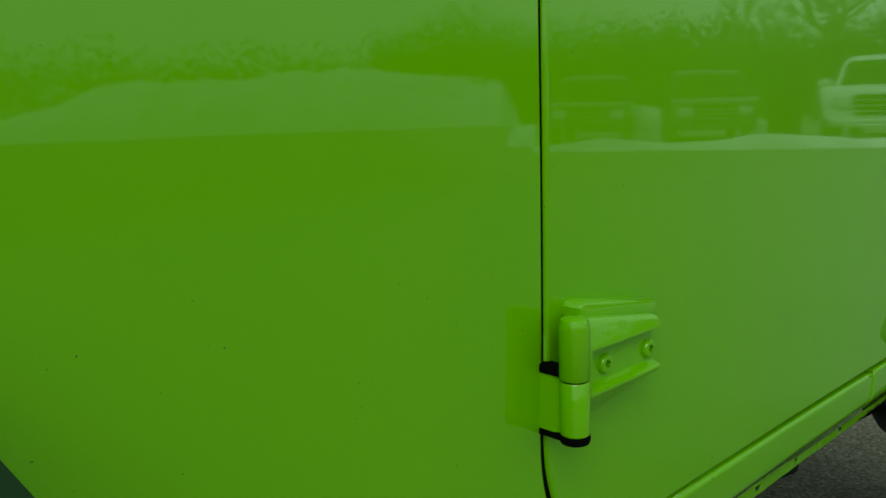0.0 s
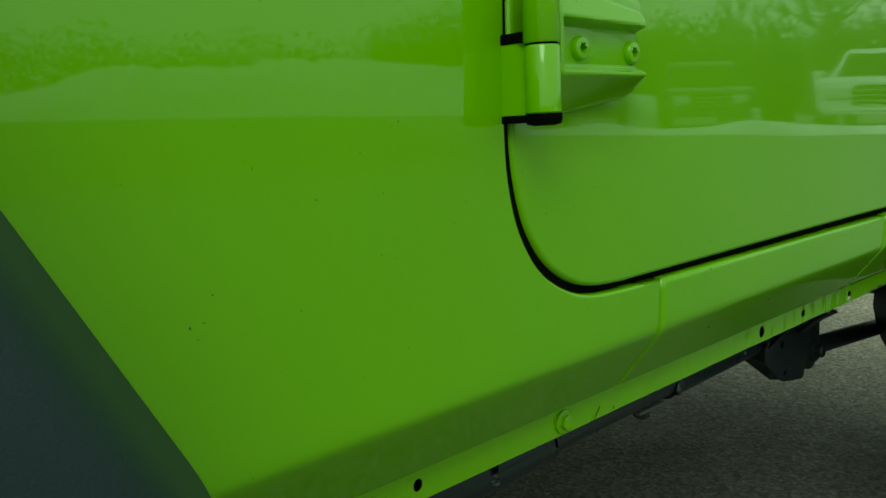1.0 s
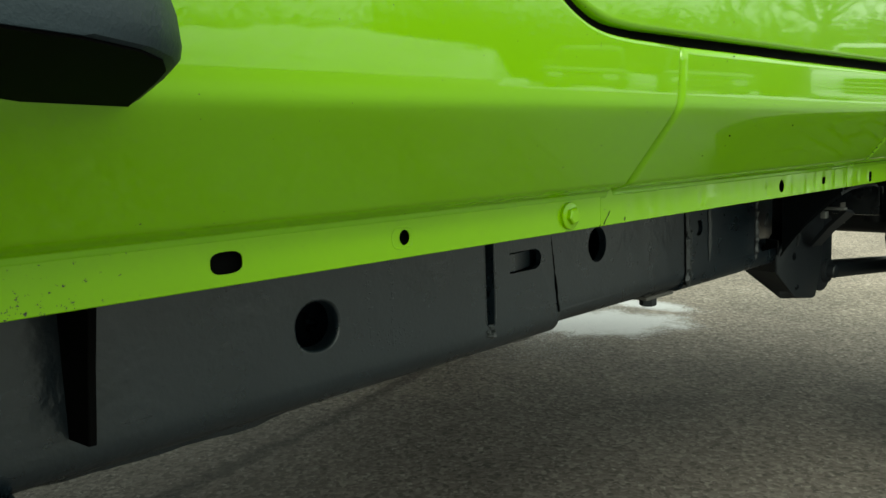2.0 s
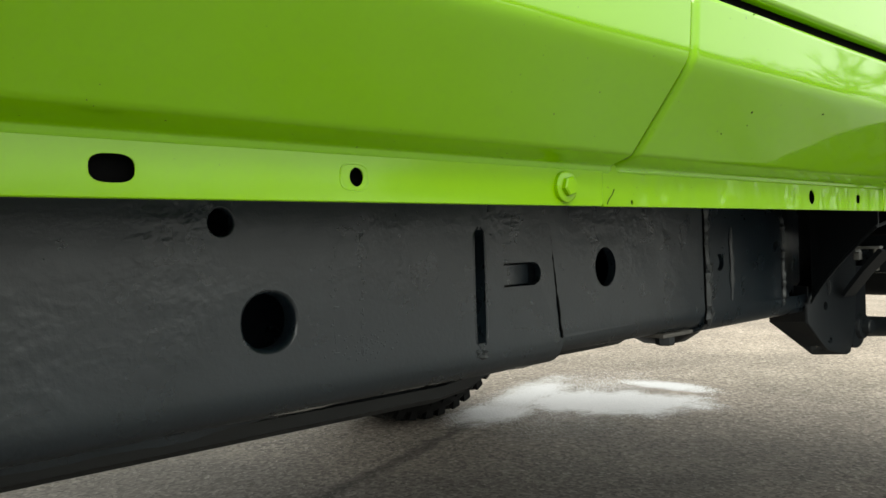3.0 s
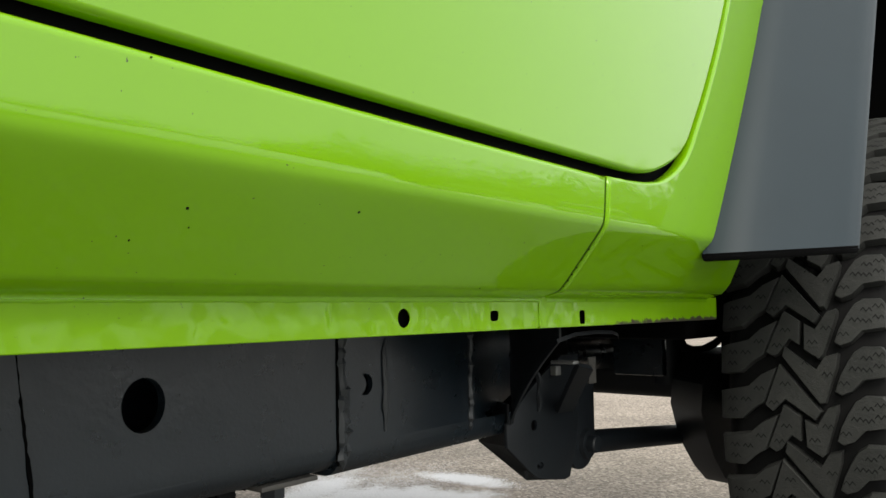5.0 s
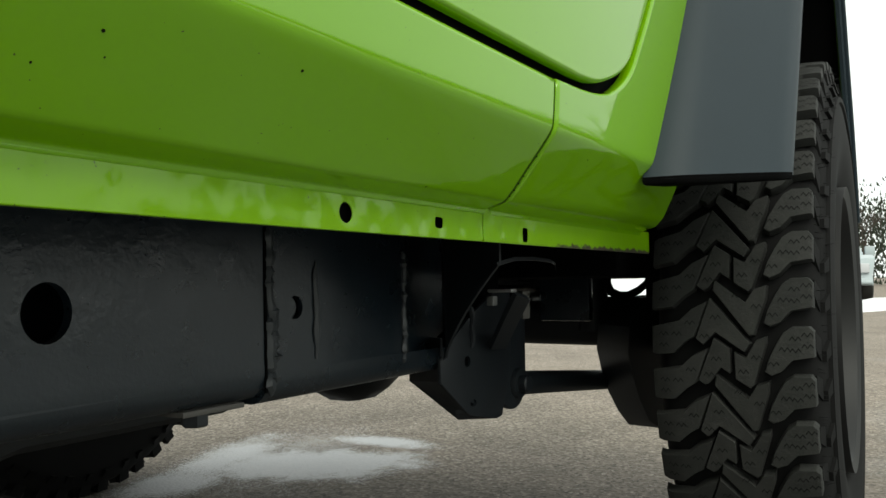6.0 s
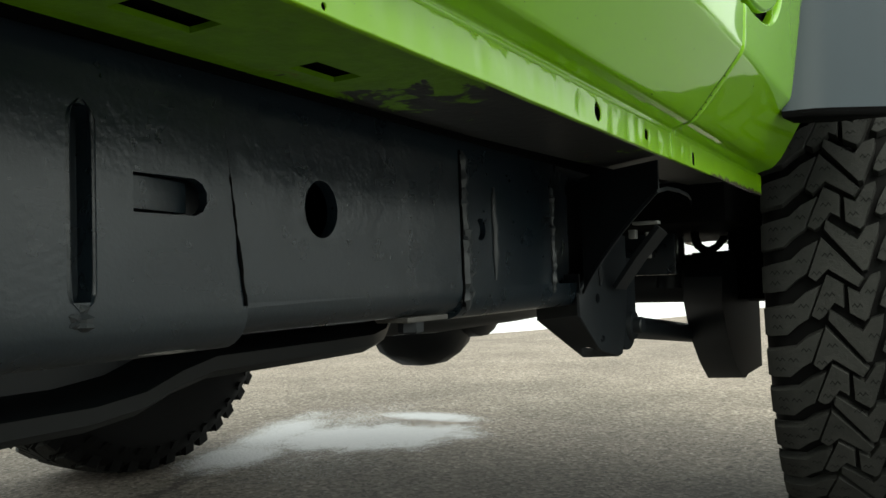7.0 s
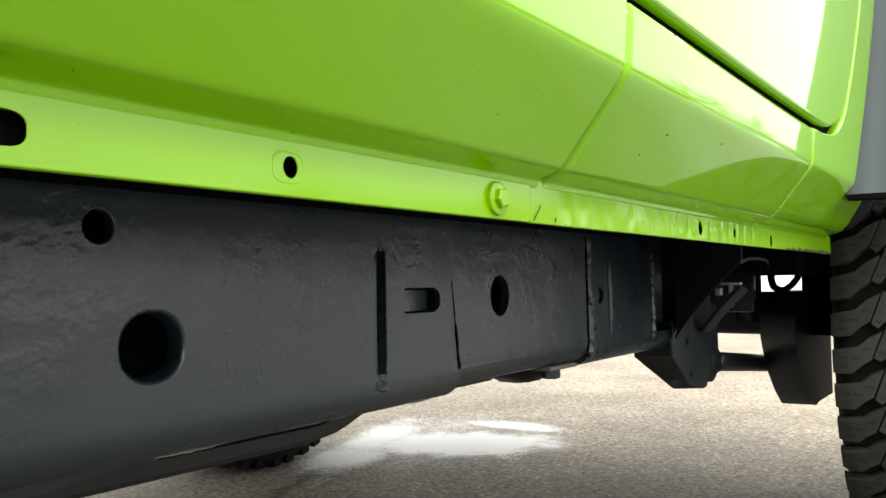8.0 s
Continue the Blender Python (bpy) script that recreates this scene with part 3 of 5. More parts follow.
part("floor_pan", bm, DARK_STEEL, car, "black underbody floor")
bm = bmesh.new()
box(bm, -0.05, 1.36, 1.50, 1.56, 0.545, 1.38, 0.01)
part("far_side_panel", bm, PAINT, car)

bm = bmesh.new()
box(bm, -0.9, 2.66, 0.06, 1.44, 0.72, 1.36, 0.04)
part("body_shell", bm, PAINT, car)

# ---- chassis rail ----
def rail_y(x, z=0.0):
    if x < 0.86:
        return 0.1425 + 0.009 * (x - 0.40) / 0.46
    return 0.1540 + 0.018 * (x - 0.86)


def rail():
    holes = [oval(0.567, 0.4765, 0.0215, 0.0207, 28, 0.92), oval(0.535, 0.5405, 0.0095, 0.0097, 18), oval(0.941, 0.4965, 0.0170, 0.0192, 26)]
    outline = [(-0.30, 0.434), (0.8655, 0.434), (0.8455, 0.575), (-0.30, 0.575)]
    groove = oval(0.7605, 0.4865, 0.0054, 0.0475, 28, 0.35)
    pocket = [(0.789, 0.4855), (0.828, 0.4855), (0.8335, 0.488), (0.8365, 0.4925), (0.8365, 0.4985), (0.8335, 0.503), (0.828, 0.5055), (0.789, 0.5055)]
    bm = plate(rail_y, outline, holes[:2] + [groove, pocket], 0.004, 0.0, cuts_x=[0.0, 0.2, 0.4, 0.6, 0.75], hole_depth=0.006)
    bm2 = plate(lambda x, z: 0.1540 + 0.018 * (x - 0.86) + 0.0035, [(0.840, 0.434), (1.1345, 0.440), (1.1325, 0.575), (0.840, 0.575)], holes[2:], 0.004, 0.0,
                cuts_x=[0.9, 1.0], hole_depth=0.009)
    bm3 = plate(lambda x, z: rail_y(x) + 0.0045 + (max(0.0, x - 1.33)) * 0.25, [(1.134, 0.436), (1.36, 0.430), (1.70, 0.50), (1.70, 0.60), (1.134, 0.60)],
                [oval(1.168, 0.4925, 0.0098, 0.0102, 20)], 0.004, 0.0, cuts_x=[1.2, 1.33, 1.4, 1.5, 1.6], hole_depth=0.006)
    sections = [bm, bm2, bm3]
    # rounded lower edge and underside
    for bm, (x0, x1, low, zr) in zip(sections, ((-0.30, 0.868, 0.4115, 0.434), (0.860, 1.135, 0.4185, 0.4385), (1.133, 1.42, 0.4130, 0.4320))):
        rings = []
        steps = 14
        for k in range(steps + 1):
            x = x0 + (x1 - x0) * k / steps
            y0 = rail_y(x) + (0.0035 if x0 > 0.85 else 0) + (0.0010 if x0 > 1.1 else 0)
            r = zr - low
            arc = [(x, y0 + r * (1 - math.cos(a)), low + r * (1 - math.sin(a))) for a in [math.pi / 2 * j / 6 for j in range(7)]]
            arc = [(x, y0 - 0.0003, zr + 0.008), (x, y0 - 0.0003, zr + 0.001)] + arc[1:]
            rings.append(arc + [(x, y0 + 0.085, low), (x, y0 + 0.085, 0.575), (x, y0 + 0.08, 0.575), (x, y0 + 0.08, low + 0.004), (x, y0 + 0.01, low + 0.006), (x, y0 + 0.006, zr)])
        sweep(bm, rings)
    return sections


for section in rail():
    part("chassis_rail", section, CHASSIS, car, "satin black coated chassis rail section with holes and pressed beads", 30)
# black box added to close a see-through gap behind the rail
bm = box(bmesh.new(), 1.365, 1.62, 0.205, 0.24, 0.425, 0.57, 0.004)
part("rail_gap_filler", bm, BLACK, car)


for cx, cz, a, b, power in ((0.567, 0.4765, 0.0215, 0.0207, 0.92), (0.535, 0.5405, 0.0095, 0.0097, 1.0)):
    deep = 0.0030 if a < 0.02 else 0.0065
    rings = [[(x, rail_y(x) + d, z) for x, z in oval(cx, cz, a * q, b * q, 28, power)] for q, d in ((1.03, 0.0003), (1.0, 0.0), (0.95, 0.06 * deep), (0.91, 0.22 * deep), (0.875, 0.5 * deep), (0.86, deep), (0.855, 2 * deep))]
    part("hole_lip", sweep(bmesh.new(), rings, caps=False), CHASSIS, car)


def pressed_groove(x, z0, z1, w, depth, tilt=0.0):
    """A pressed vertical bead: a trough with raised rims."""
    bm = bmesh.new()
    n = 22
    rings = []
    for k in range(n + 1):
        f = k / n
        z = z0 + (z1 - z0) * f
        end = min(1.0, f * 9, (1 - f) * 9)
        ww = w * math.sqrt(max(0.03, 1 - (1 - end) ** 2))
        cx = x + tilt * (f - 0.5)
        row = []
        for u, d in ((-1.35, 0.0006), (-1.1, -0.0004), (-0.95, 0.0004), (-0.75, depth * 0.6), (0.0, depth), (0.75, depth * 0.7), (0.95, 0.0004), (1.1, -0.0004), (1.35, 0.0006)):
            row.append((cx + u * ww, rail_y(cx) + d - 0.0006, z))
        rings.append(row)
    sweep(bm, rings, closed=False, caps=False)
    return bm


part("pressed_bead", pressed_groove(0.7605, 0.4375, 0.536, 0.0058, 0.0150), CHASSIS, car)
# sunken tab beside the bead
bm = bmesh.new()
rows = []
for k in range(9):
    f = k / 8
    x = 0.7885 + 0.0405 * f
    d = rail_y(x) + 0.0002 + 0.0085 * f ** 1.6
    rows.append([(x, d + 0.012, 0.4872), (x, d, 0.4874), (x, d - 0.0002, 0.492), (x, d - 0.0002, 0.499), (x, d, 0.5036), (x, d + 0.012, 0.5038)])
sweep(bm, rows, closed=False, caps=False)
part("pressed_tab", bm, CHASSIS, car)


def weld(x, z0, z1, radius, lean=0.0, seed=1, step=0.004):
    """A lumpy weld bead up the rail."""
    rnd = random.Random(seed)
    n = max(6, int((z1 - z0) / step))
    pts = [(x + lean * k / n + rnd.uniform(-0.0013, 0.0013), rail_y(x) + (0.004 if x > 0.86 else 0.001), z0 + (z1 - z0) * k / n) for k in range(n + 1)]
    rad = [radius * rnd.uniform(0.5, 1.55) for _ in pts]
    rad[0] = rad[-1] = radius * 0.4
    return tube(bmesh.new(), pts, radius, 7, rad)


part("weld_bead", weld(1.1365, 0.421, 0.560, 0.0040, -0.002, 2, 0.0045), WELD, car)
part("weld_bead", weld(1.1405, 0.428, 0.495, 0.0048, -0.001, 8), WELD, car)
part("weld_bead", weld(1.1955, 0.446, 0.533, 0.0030, -0.001, 3, 0.012), WELD, car)
part("weld_bead", weld(1.335, 0.430, 0.545, 0.0034, 0.0, 4), WELD, car)
part("weld_bead", weld(0.7612, 0.4285, 0.4410, 0.0036, -0.001, 5, 0.0018), WELD, car)
part("weld_bead", weld(0.7565, 0.4300, 0.4370, 0.0026, 0.001, 6, 0.0016), WELD, car)
for x0, x1, drop, seed in ((0.575, 0.625, -0.0005, 9), (0.655, 0.735, 0.0005, 14), (0.800, 0.838, 0.0, 21)):
    torn = random.Random(seed)
    count = int((x1 - x0) / 0.005)
    xs = [x0 + (x1 - x0) * k / count for k in range(count + 1)]
    bm = tube(bmesh.new(), [(x, rail_y(x) + 0.013 + torn.uniform(-0.0005, 0.0005), 0.4138 + drop + torn.uniform(-0.0004, 0.0004)) for x in xs], 0.0018, 6,
              [0.0002 + 0.0010 * (0.4 + 0.6 * torn.random()) * math.sin(math.pi * k / count) for k in range(count + 1)])
    part("scraped_edge", bm, SCRAPED, car, "scraped bare seam under the rail")
# folded lower seam of the rail, bent and torn towards the front
torn = random.Random(33)
rings = []
for k in range(33):
    x = 0.36 + 0.235 * k / 32
    low = 0.4115 - 0.0065 * math.sin(math.pi * k / 32) ** 0.6 * (0.8 + 0.2 * math.sin(x * 75)) + torn.uniform(-0.0004, 0.0004)
    y = rail_y(x) + 0.022 + 0.003 * math.sin(x * 60)
    rings.append([(x, y - 0.004, 0.4135), (x, y, low), (x, y + 0.0025, low), (x, y + 0.002, 0.4135)])
part("lower_seam", sweep(bmesh.new(), rings), CHASSIS, car, "bent black seam hanging under the rail")
ragged = random.Random(12)
bm = tube(bmesh.new(), [(0.8460 + 0.020 * k / 26 + ragged.uniform(-0.0003, 0.0003), rail_y(0.856) + 0.0022, 0.570 - 0.134 * k / 26) for k in range(27)], 0.002, 6,
          [0.0009 + 0.0009 * ragged.random() for _ in range(27)])
part("plate_seam", bm, BLACK, car)
bm = tube(bmesh.new(), [(1.1312, rail_y(1.131) + 0.0035, 0.424), (1.1302, rail_y(1.131) + 0.0035, 0.50), (1.1295, rail_y(1.131) + 0.0035, 0.56)], 0.0017, 6)
part("plate_seam", bm, BLACK, car)
bm = revolve(bmesh.new(), [(0.0, 0.0), (0.0095, 0.0), (0.0095, 0.004), (0.0, 0.004)], 20, (1.1625, rail_y(1.16) + 0.0075, 0.4925))
part("hole_disc", bm, CHASSIS, car)
# two columns of stamped marks too worn to read, and a rough patch under them: small raised strokes
stamp = random.Random(6)
for x0, z0, count in ((0.617, 0.452, 8), (0.641, 0.449, 9)):
    bm = bmesh.new()
    for k in range(count):
        z = z0 + 0.0098 * k
        for stroke in range(stamp.choice((2, 3, 3))):
            cx, cz = x0 + stamp.uniform(-0.0022, 0.0022), z + stamp.uniform(-0.003, 0.003)
            w, h = stamp.choice(((0.0022, 0.0005), (0.0005, 0.0026), (0.0012, 0.0007)))
            box(bm, cx - w, cx + w, rail_y(cx) - stamp.uniform(0.0001, 0.00025), rail_y(cx) + 0.002, cz - h, cz + h, 0.0002)
    tagged(part("stamped_marking", bm, CHASSIS, car), kind="stuff")
bm = bmesh.new()
for k in range(70):
    cx, cz = 0.645 + stamp.gauss(0, 0.014), 0.452 + stamp.gauss(0, 0.008)
    r = stamp.uniform(0.0005, 0.0016)
    revolve(bm, [(0.0, -0.0003), (r * 0.6, -0.0002), (r, 0.0006)], 7, (cx, rail_y(cx), max(cz, 0.438)))
tagged(part("rough_patch", bm, CHASSIS, car), kind="stuff")
# upright rib at the front body mount: a thin gusset that widens towards the body
bm = bmesh.new()
rib = [(0.108, 0.4455), (0.0985, 0.490), (0.085, 0.540), (0.080, 0.561), (0.150, 0.561), (0.150, 0.4405)]
sweep(bm, [[(x, y + d, z) for y, z in rib] for x, d in ((0.3830, 0.0006), (0.3838, 0.0), (0.3868, 0.0), (0.3876, 0.0006))])
# near black: the rib's shaded face is put into its colour
part("mount_rib", bm, BLACK, car, "thin upright gusset on the rail, its shade put in as black")
bm = plate(lambda x, z: 0.10, [(0.20, 0.33), (0.305, 0.345), (0.335, 0.385), (0.352, 0.4145), (0.20, 0.42)], (), 0.09, 0.003)
part("front_arm_bracket", bm, CHASSIS, car)
# small captive-nut tab under the rail
tab = new("rail_tab")
tab.parent = car
tagged(tab, label="flat steel tab with a zinc bolt under the rail")
bm = bmesh.new()
box(bm, 1.052, 1.113, 0.168, 0.200, 0.4145, 0.4190, 0.0012)
part("plate", bm, SCRAPED, tab)
bm = bmesh.new()
sweep(bm, [[(1.072 + r * math.cos(math.pi / 3 * k), 0.179 + r * math.sin(math.pi / 3 * k), z) for k in range(6)] for z, r in ((0.415, 0.0105), (0.4065, 0.0105), (0.405, 0.009))])
part("bolt_head", bm, DARK_STEEL, tab)

# ---- rear suspension ----
bracket = new("control_arm_bracket")
bracket.parent = car
tagged(bracket, label="black welded control arm bracket")
lobe = [(1.402, 0.428), (1.404, 0.400), (1.458, 0.3612), (1.470, 0.3550), (1.500, 0.3490), (1.538, 0.3428), (1.5475, 0.3445), (1.5505, 0.352), (1.566, 0.385), (1.575, 0.43), (1.575, 0.50), (1.53, 0.50), (1.47, 0.472), (1.43, 0.447)]
hole_b = oval(1.462, 0.4195, 0.007, 0.0065, 14)
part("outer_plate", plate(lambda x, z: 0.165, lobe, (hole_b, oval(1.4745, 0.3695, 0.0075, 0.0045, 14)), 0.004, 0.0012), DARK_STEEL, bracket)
# black disc added behind the upper hole for the dark inside it
part("hole_disc", revolve(bmesh.new(), [(0.0, 0.002), (0.010, 0.002), (0.010, 0.004)], 16, (1.462, 0.168, 0.4195)), BLACK, bracket)
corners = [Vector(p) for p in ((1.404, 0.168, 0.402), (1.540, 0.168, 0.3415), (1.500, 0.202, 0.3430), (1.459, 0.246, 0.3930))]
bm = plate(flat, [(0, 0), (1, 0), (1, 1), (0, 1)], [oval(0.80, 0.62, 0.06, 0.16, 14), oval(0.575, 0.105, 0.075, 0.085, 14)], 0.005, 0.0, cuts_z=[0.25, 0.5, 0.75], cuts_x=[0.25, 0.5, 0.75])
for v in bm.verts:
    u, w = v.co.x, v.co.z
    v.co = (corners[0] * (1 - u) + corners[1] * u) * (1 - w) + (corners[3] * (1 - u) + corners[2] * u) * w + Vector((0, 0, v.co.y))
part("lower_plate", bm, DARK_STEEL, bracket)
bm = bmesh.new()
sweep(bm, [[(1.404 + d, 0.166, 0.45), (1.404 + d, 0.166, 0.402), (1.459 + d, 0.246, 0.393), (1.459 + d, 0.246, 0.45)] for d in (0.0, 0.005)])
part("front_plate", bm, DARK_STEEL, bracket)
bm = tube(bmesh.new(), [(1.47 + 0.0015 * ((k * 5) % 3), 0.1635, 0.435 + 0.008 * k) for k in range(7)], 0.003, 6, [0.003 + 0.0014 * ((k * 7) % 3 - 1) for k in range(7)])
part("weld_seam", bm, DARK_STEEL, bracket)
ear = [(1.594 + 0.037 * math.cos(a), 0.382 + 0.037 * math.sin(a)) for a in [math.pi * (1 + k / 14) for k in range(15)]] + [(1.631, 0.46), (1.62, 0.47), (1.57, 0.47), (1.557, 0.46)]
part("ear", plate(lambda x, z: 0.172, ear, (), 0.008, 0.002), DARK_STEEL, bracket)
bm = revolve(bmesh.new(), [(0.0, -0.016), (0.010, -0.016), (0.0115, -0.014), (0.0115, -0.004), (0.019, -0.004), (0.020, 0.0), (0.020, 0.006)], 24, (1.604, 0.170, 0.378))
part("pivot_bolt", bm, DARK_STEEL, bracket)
# outrigger from the rail to the body: a curved web with a rolled lip, its underside, a brace and a clip
outrigger = new("body_outrigger")
outrigger.parent = car
tagged(outrigger, label="black curved outrigger under the body floor")
arc = []
for k in range(13):
    f = k / 12
    arc.append((1.403 - 0.09 * f ** 0.8, 0.160 - 0.117 * f, 0.426 + 0.101 * (f + 0.05 * math.sin(math.pi * f))))
bm = bmesh.new()
sweep(bm, [[(x + 0.002, y, z + 0.002), (x + 0.002, y, 0.560), (x + 0.006, y, 0.560), (x + 0.006, y, z + 0.002)] for x, y, z in arc])
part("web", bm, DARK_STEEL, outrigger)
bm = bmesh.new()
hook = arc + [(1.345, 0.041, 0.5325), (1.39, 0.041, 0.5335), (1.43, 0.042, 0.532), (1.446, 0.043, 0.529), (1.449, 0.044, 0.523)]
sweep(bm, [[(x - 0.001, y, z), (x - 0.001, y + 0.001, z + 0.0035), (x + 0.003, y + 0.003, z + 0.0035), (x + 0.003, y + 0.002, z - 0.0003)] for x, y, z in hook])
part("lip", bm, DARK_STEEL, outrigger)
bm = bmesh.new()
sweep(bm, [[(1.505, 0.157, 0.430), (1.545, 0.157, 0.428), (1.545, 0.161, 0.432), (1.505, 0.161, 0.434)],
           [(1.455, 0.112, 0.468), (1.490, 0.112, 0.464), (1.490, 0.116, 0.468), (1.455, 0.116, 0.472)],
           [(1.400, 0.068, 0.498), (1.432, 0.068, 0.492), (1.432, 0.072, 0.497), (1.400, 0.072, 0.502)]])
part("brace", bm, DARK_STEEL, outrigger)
bm = box(bmesh.new(), 1.396, 1.406, 0.094, 0.102, 0.487, 0.497, 0.001)
part("clip_nut", bm, ZINC, outrigger)
bm = box(bmesh.new(), 1.380, 1.392, 0.064, 0.092, 0.501, 0.5045, 0.001)
part("clip_plate", bm, ZINC, outrigger)
bm = box(bmesh.new(), 1.514, 1.533, 0.117, 0.1195, 0.467, 0.500, 0.001)
part("shield_tab", bm, SCRAPED, outrigger, "bare grey sheet metal tab")

bm = tube(bmesh.new(), [(1.60, 0.190, 0.377), (1.70, 0.190, 0.3675), (1.85, 0.190, 0.353), (2.06, 0.190, 0.332)], 0.0165, 16)
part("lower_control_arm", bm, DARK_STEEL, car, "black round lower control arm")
AX, AZ = 2.075, 0.405
TUBE_Z = 0.437
bm = tube(bmesh.new(), [(AX, y, TUBE_Z) for y in (0.0, 0.55, 0.62, 0.66, 0.80, 0.86, 0.93, 1.50)], 0.047, 20, [0.046, 0.046, 0.06, 0.115, 0.125, 0.09, 0.046, 0.046])
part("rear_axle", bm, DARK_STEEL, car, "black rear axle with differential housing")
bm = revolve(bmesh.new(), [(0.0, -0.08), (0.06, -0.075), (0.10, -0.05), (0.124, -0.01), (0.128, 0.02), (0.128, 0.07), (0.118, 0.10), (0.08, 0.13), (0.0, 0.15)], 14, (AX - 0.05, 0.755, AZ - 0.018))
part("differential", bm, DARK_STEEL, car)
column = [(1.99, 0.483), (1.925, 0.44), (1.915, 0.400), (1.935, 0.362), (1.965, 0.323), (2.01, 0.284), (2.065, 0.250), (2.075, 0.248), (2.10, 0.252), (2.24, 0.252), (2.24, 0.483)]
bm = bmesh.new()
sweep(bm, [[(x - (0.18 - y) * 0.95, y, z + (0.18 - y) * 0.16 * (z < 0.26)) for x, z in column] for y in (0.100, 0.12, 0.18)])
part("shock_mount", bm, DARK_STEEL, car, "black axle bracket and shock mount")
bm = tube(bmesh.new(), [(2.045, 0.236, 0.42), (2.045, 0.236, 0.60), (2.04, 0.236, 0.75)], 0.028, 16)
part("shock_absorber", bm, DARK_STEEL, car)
bm = tube(bmesh.new(), [(1.99, 0.086, 0.40), (1.99, 0.086, 0.55), (1.985, 0.09, 0.66)], 0.031, 14)
part("bump_stop", bm, BLACK, car)
bm = bmesh.new()
tube(bm, [(2.08 + 0.058 * math.cos(a), 0.36 + 0.058 * math.sin(a), 0.47 + 0.24 * a / (11 * math.pi)) for a in [0.35 * k for k in range(99)]], 0.0075, 7)
part("coil_spring", bm, CHASSIS, car, "black coil spring")
loop = [(1.895, 0.15, 0.575), (1.890, 0.15, 0.530), (1.890, 0.15, 0.508), (1.905, 0.15, 0.494), (1.945, 0.15, 0.487), (1.993, 0.15, 0.486), (2.05, 0.15, 0.494), (2.10, 0.15, 0.507), (2.14, 0.15, 0.527), (2.16, 0.15, 0.56)]
part("brake_hose", tube(bmesh.new(), loop, 0.0070, 8), BLACK, car, "black rubber brake hose")
bm = box(bmesh.new(), 1.62, 2.12, 0.322, 0.40, 0.52, 0.66, 0.012)
part("rear_rail_arch", bm, CHASSIS, car)
# near-black box, enlarged to close the view through above the axle
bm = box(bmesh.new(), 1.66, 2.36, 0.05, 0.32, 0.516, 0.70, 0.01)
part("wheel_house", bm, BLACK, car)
# two plates added to block the bright background between arm and axle
bm = box(bmesh.new(), 1.90, 1.92, 0.186, 0.275, 0.445, 0.534, 0.003)
part("view_blocker", bm, CHASSIS, car)
bm = box(bmesh.new(), 2.12, 2.22, 0.35, 0.52, 0.455, 0.535, 0.01)
part("far_view_blocker", bm, CHASSIS, car)
bm = tube(bmesh.new(), [(1.66, 0.34, 0.496), (1.80, 0.34, 0.480), (2.05, 0.36, 0.473)], 0.031, 14)
part("upper_control_arm", bm, CHASSIS, car, "black upper control arm")
# fuel tank skid between the rails
tank = []
for x, dz, dy in ((0.10, 0.06, 0.03), (0.14, 0.01, 0.0), (0.20, 0.0, 0.0), (0.94, 0.0, 0.0), (0.99, 0.006, 0.0), (1.03, 0.020, 0.0), (1.07, 0.029, 0.0), (1.25, 0.030, 0.0), (1.32, 0.031, 0.0), (1.36, 0.036, 0.01), (1.39, 0.055, 0.02), (1.42, 0.10, 0.04)):
    y0, y1, z0 = 0.40 + dy, 0.95 - dy, 0.331 + dz
    tank.append([(x, y0 + 0.07, 0.54), (x, y0 + 0.06, z0 + 0.034), (x, y0 + 0.012, z0 + 0.028), (x, y0, z0 + 0.022), (x, y0 + 0.004, z0 + 0.008), (x, y0 + 0.018, z0), (x, y1 - 0.02, z0), (x, y1, z0 + 0.02), (x, y1, 0.54)])
part("fuel_tank_skid", sweep(bmesh.new(), tank), TANK_BLACK, car, "black pressed fuel tank skid plate")
bm = tube(bmesh.new(), [(1.30, 0.47, 0.420), (1.40, 0.46, 0.405), (1.55, 0.455, 0.402), (1.80, 0.455, 0.403), (1.98, 0.455, 0.405), (2.06, 0.46, 0.43)], 0.031, 14, [0.03, 0.031, 0.033, 0.033, 0.031, 0.028])
part("exhaust_pipe", bm, TANK_BLACK, car, "black exhaust pipe")

# ---- wheels ----
R_TYRE, HALF = 0.412, 0.104


def crown(w):
    return R_TYRE - 0.004 * w * w - 0.010 * max(0.0, (abs(w) - 0.80) / 0.2) ** 1.5


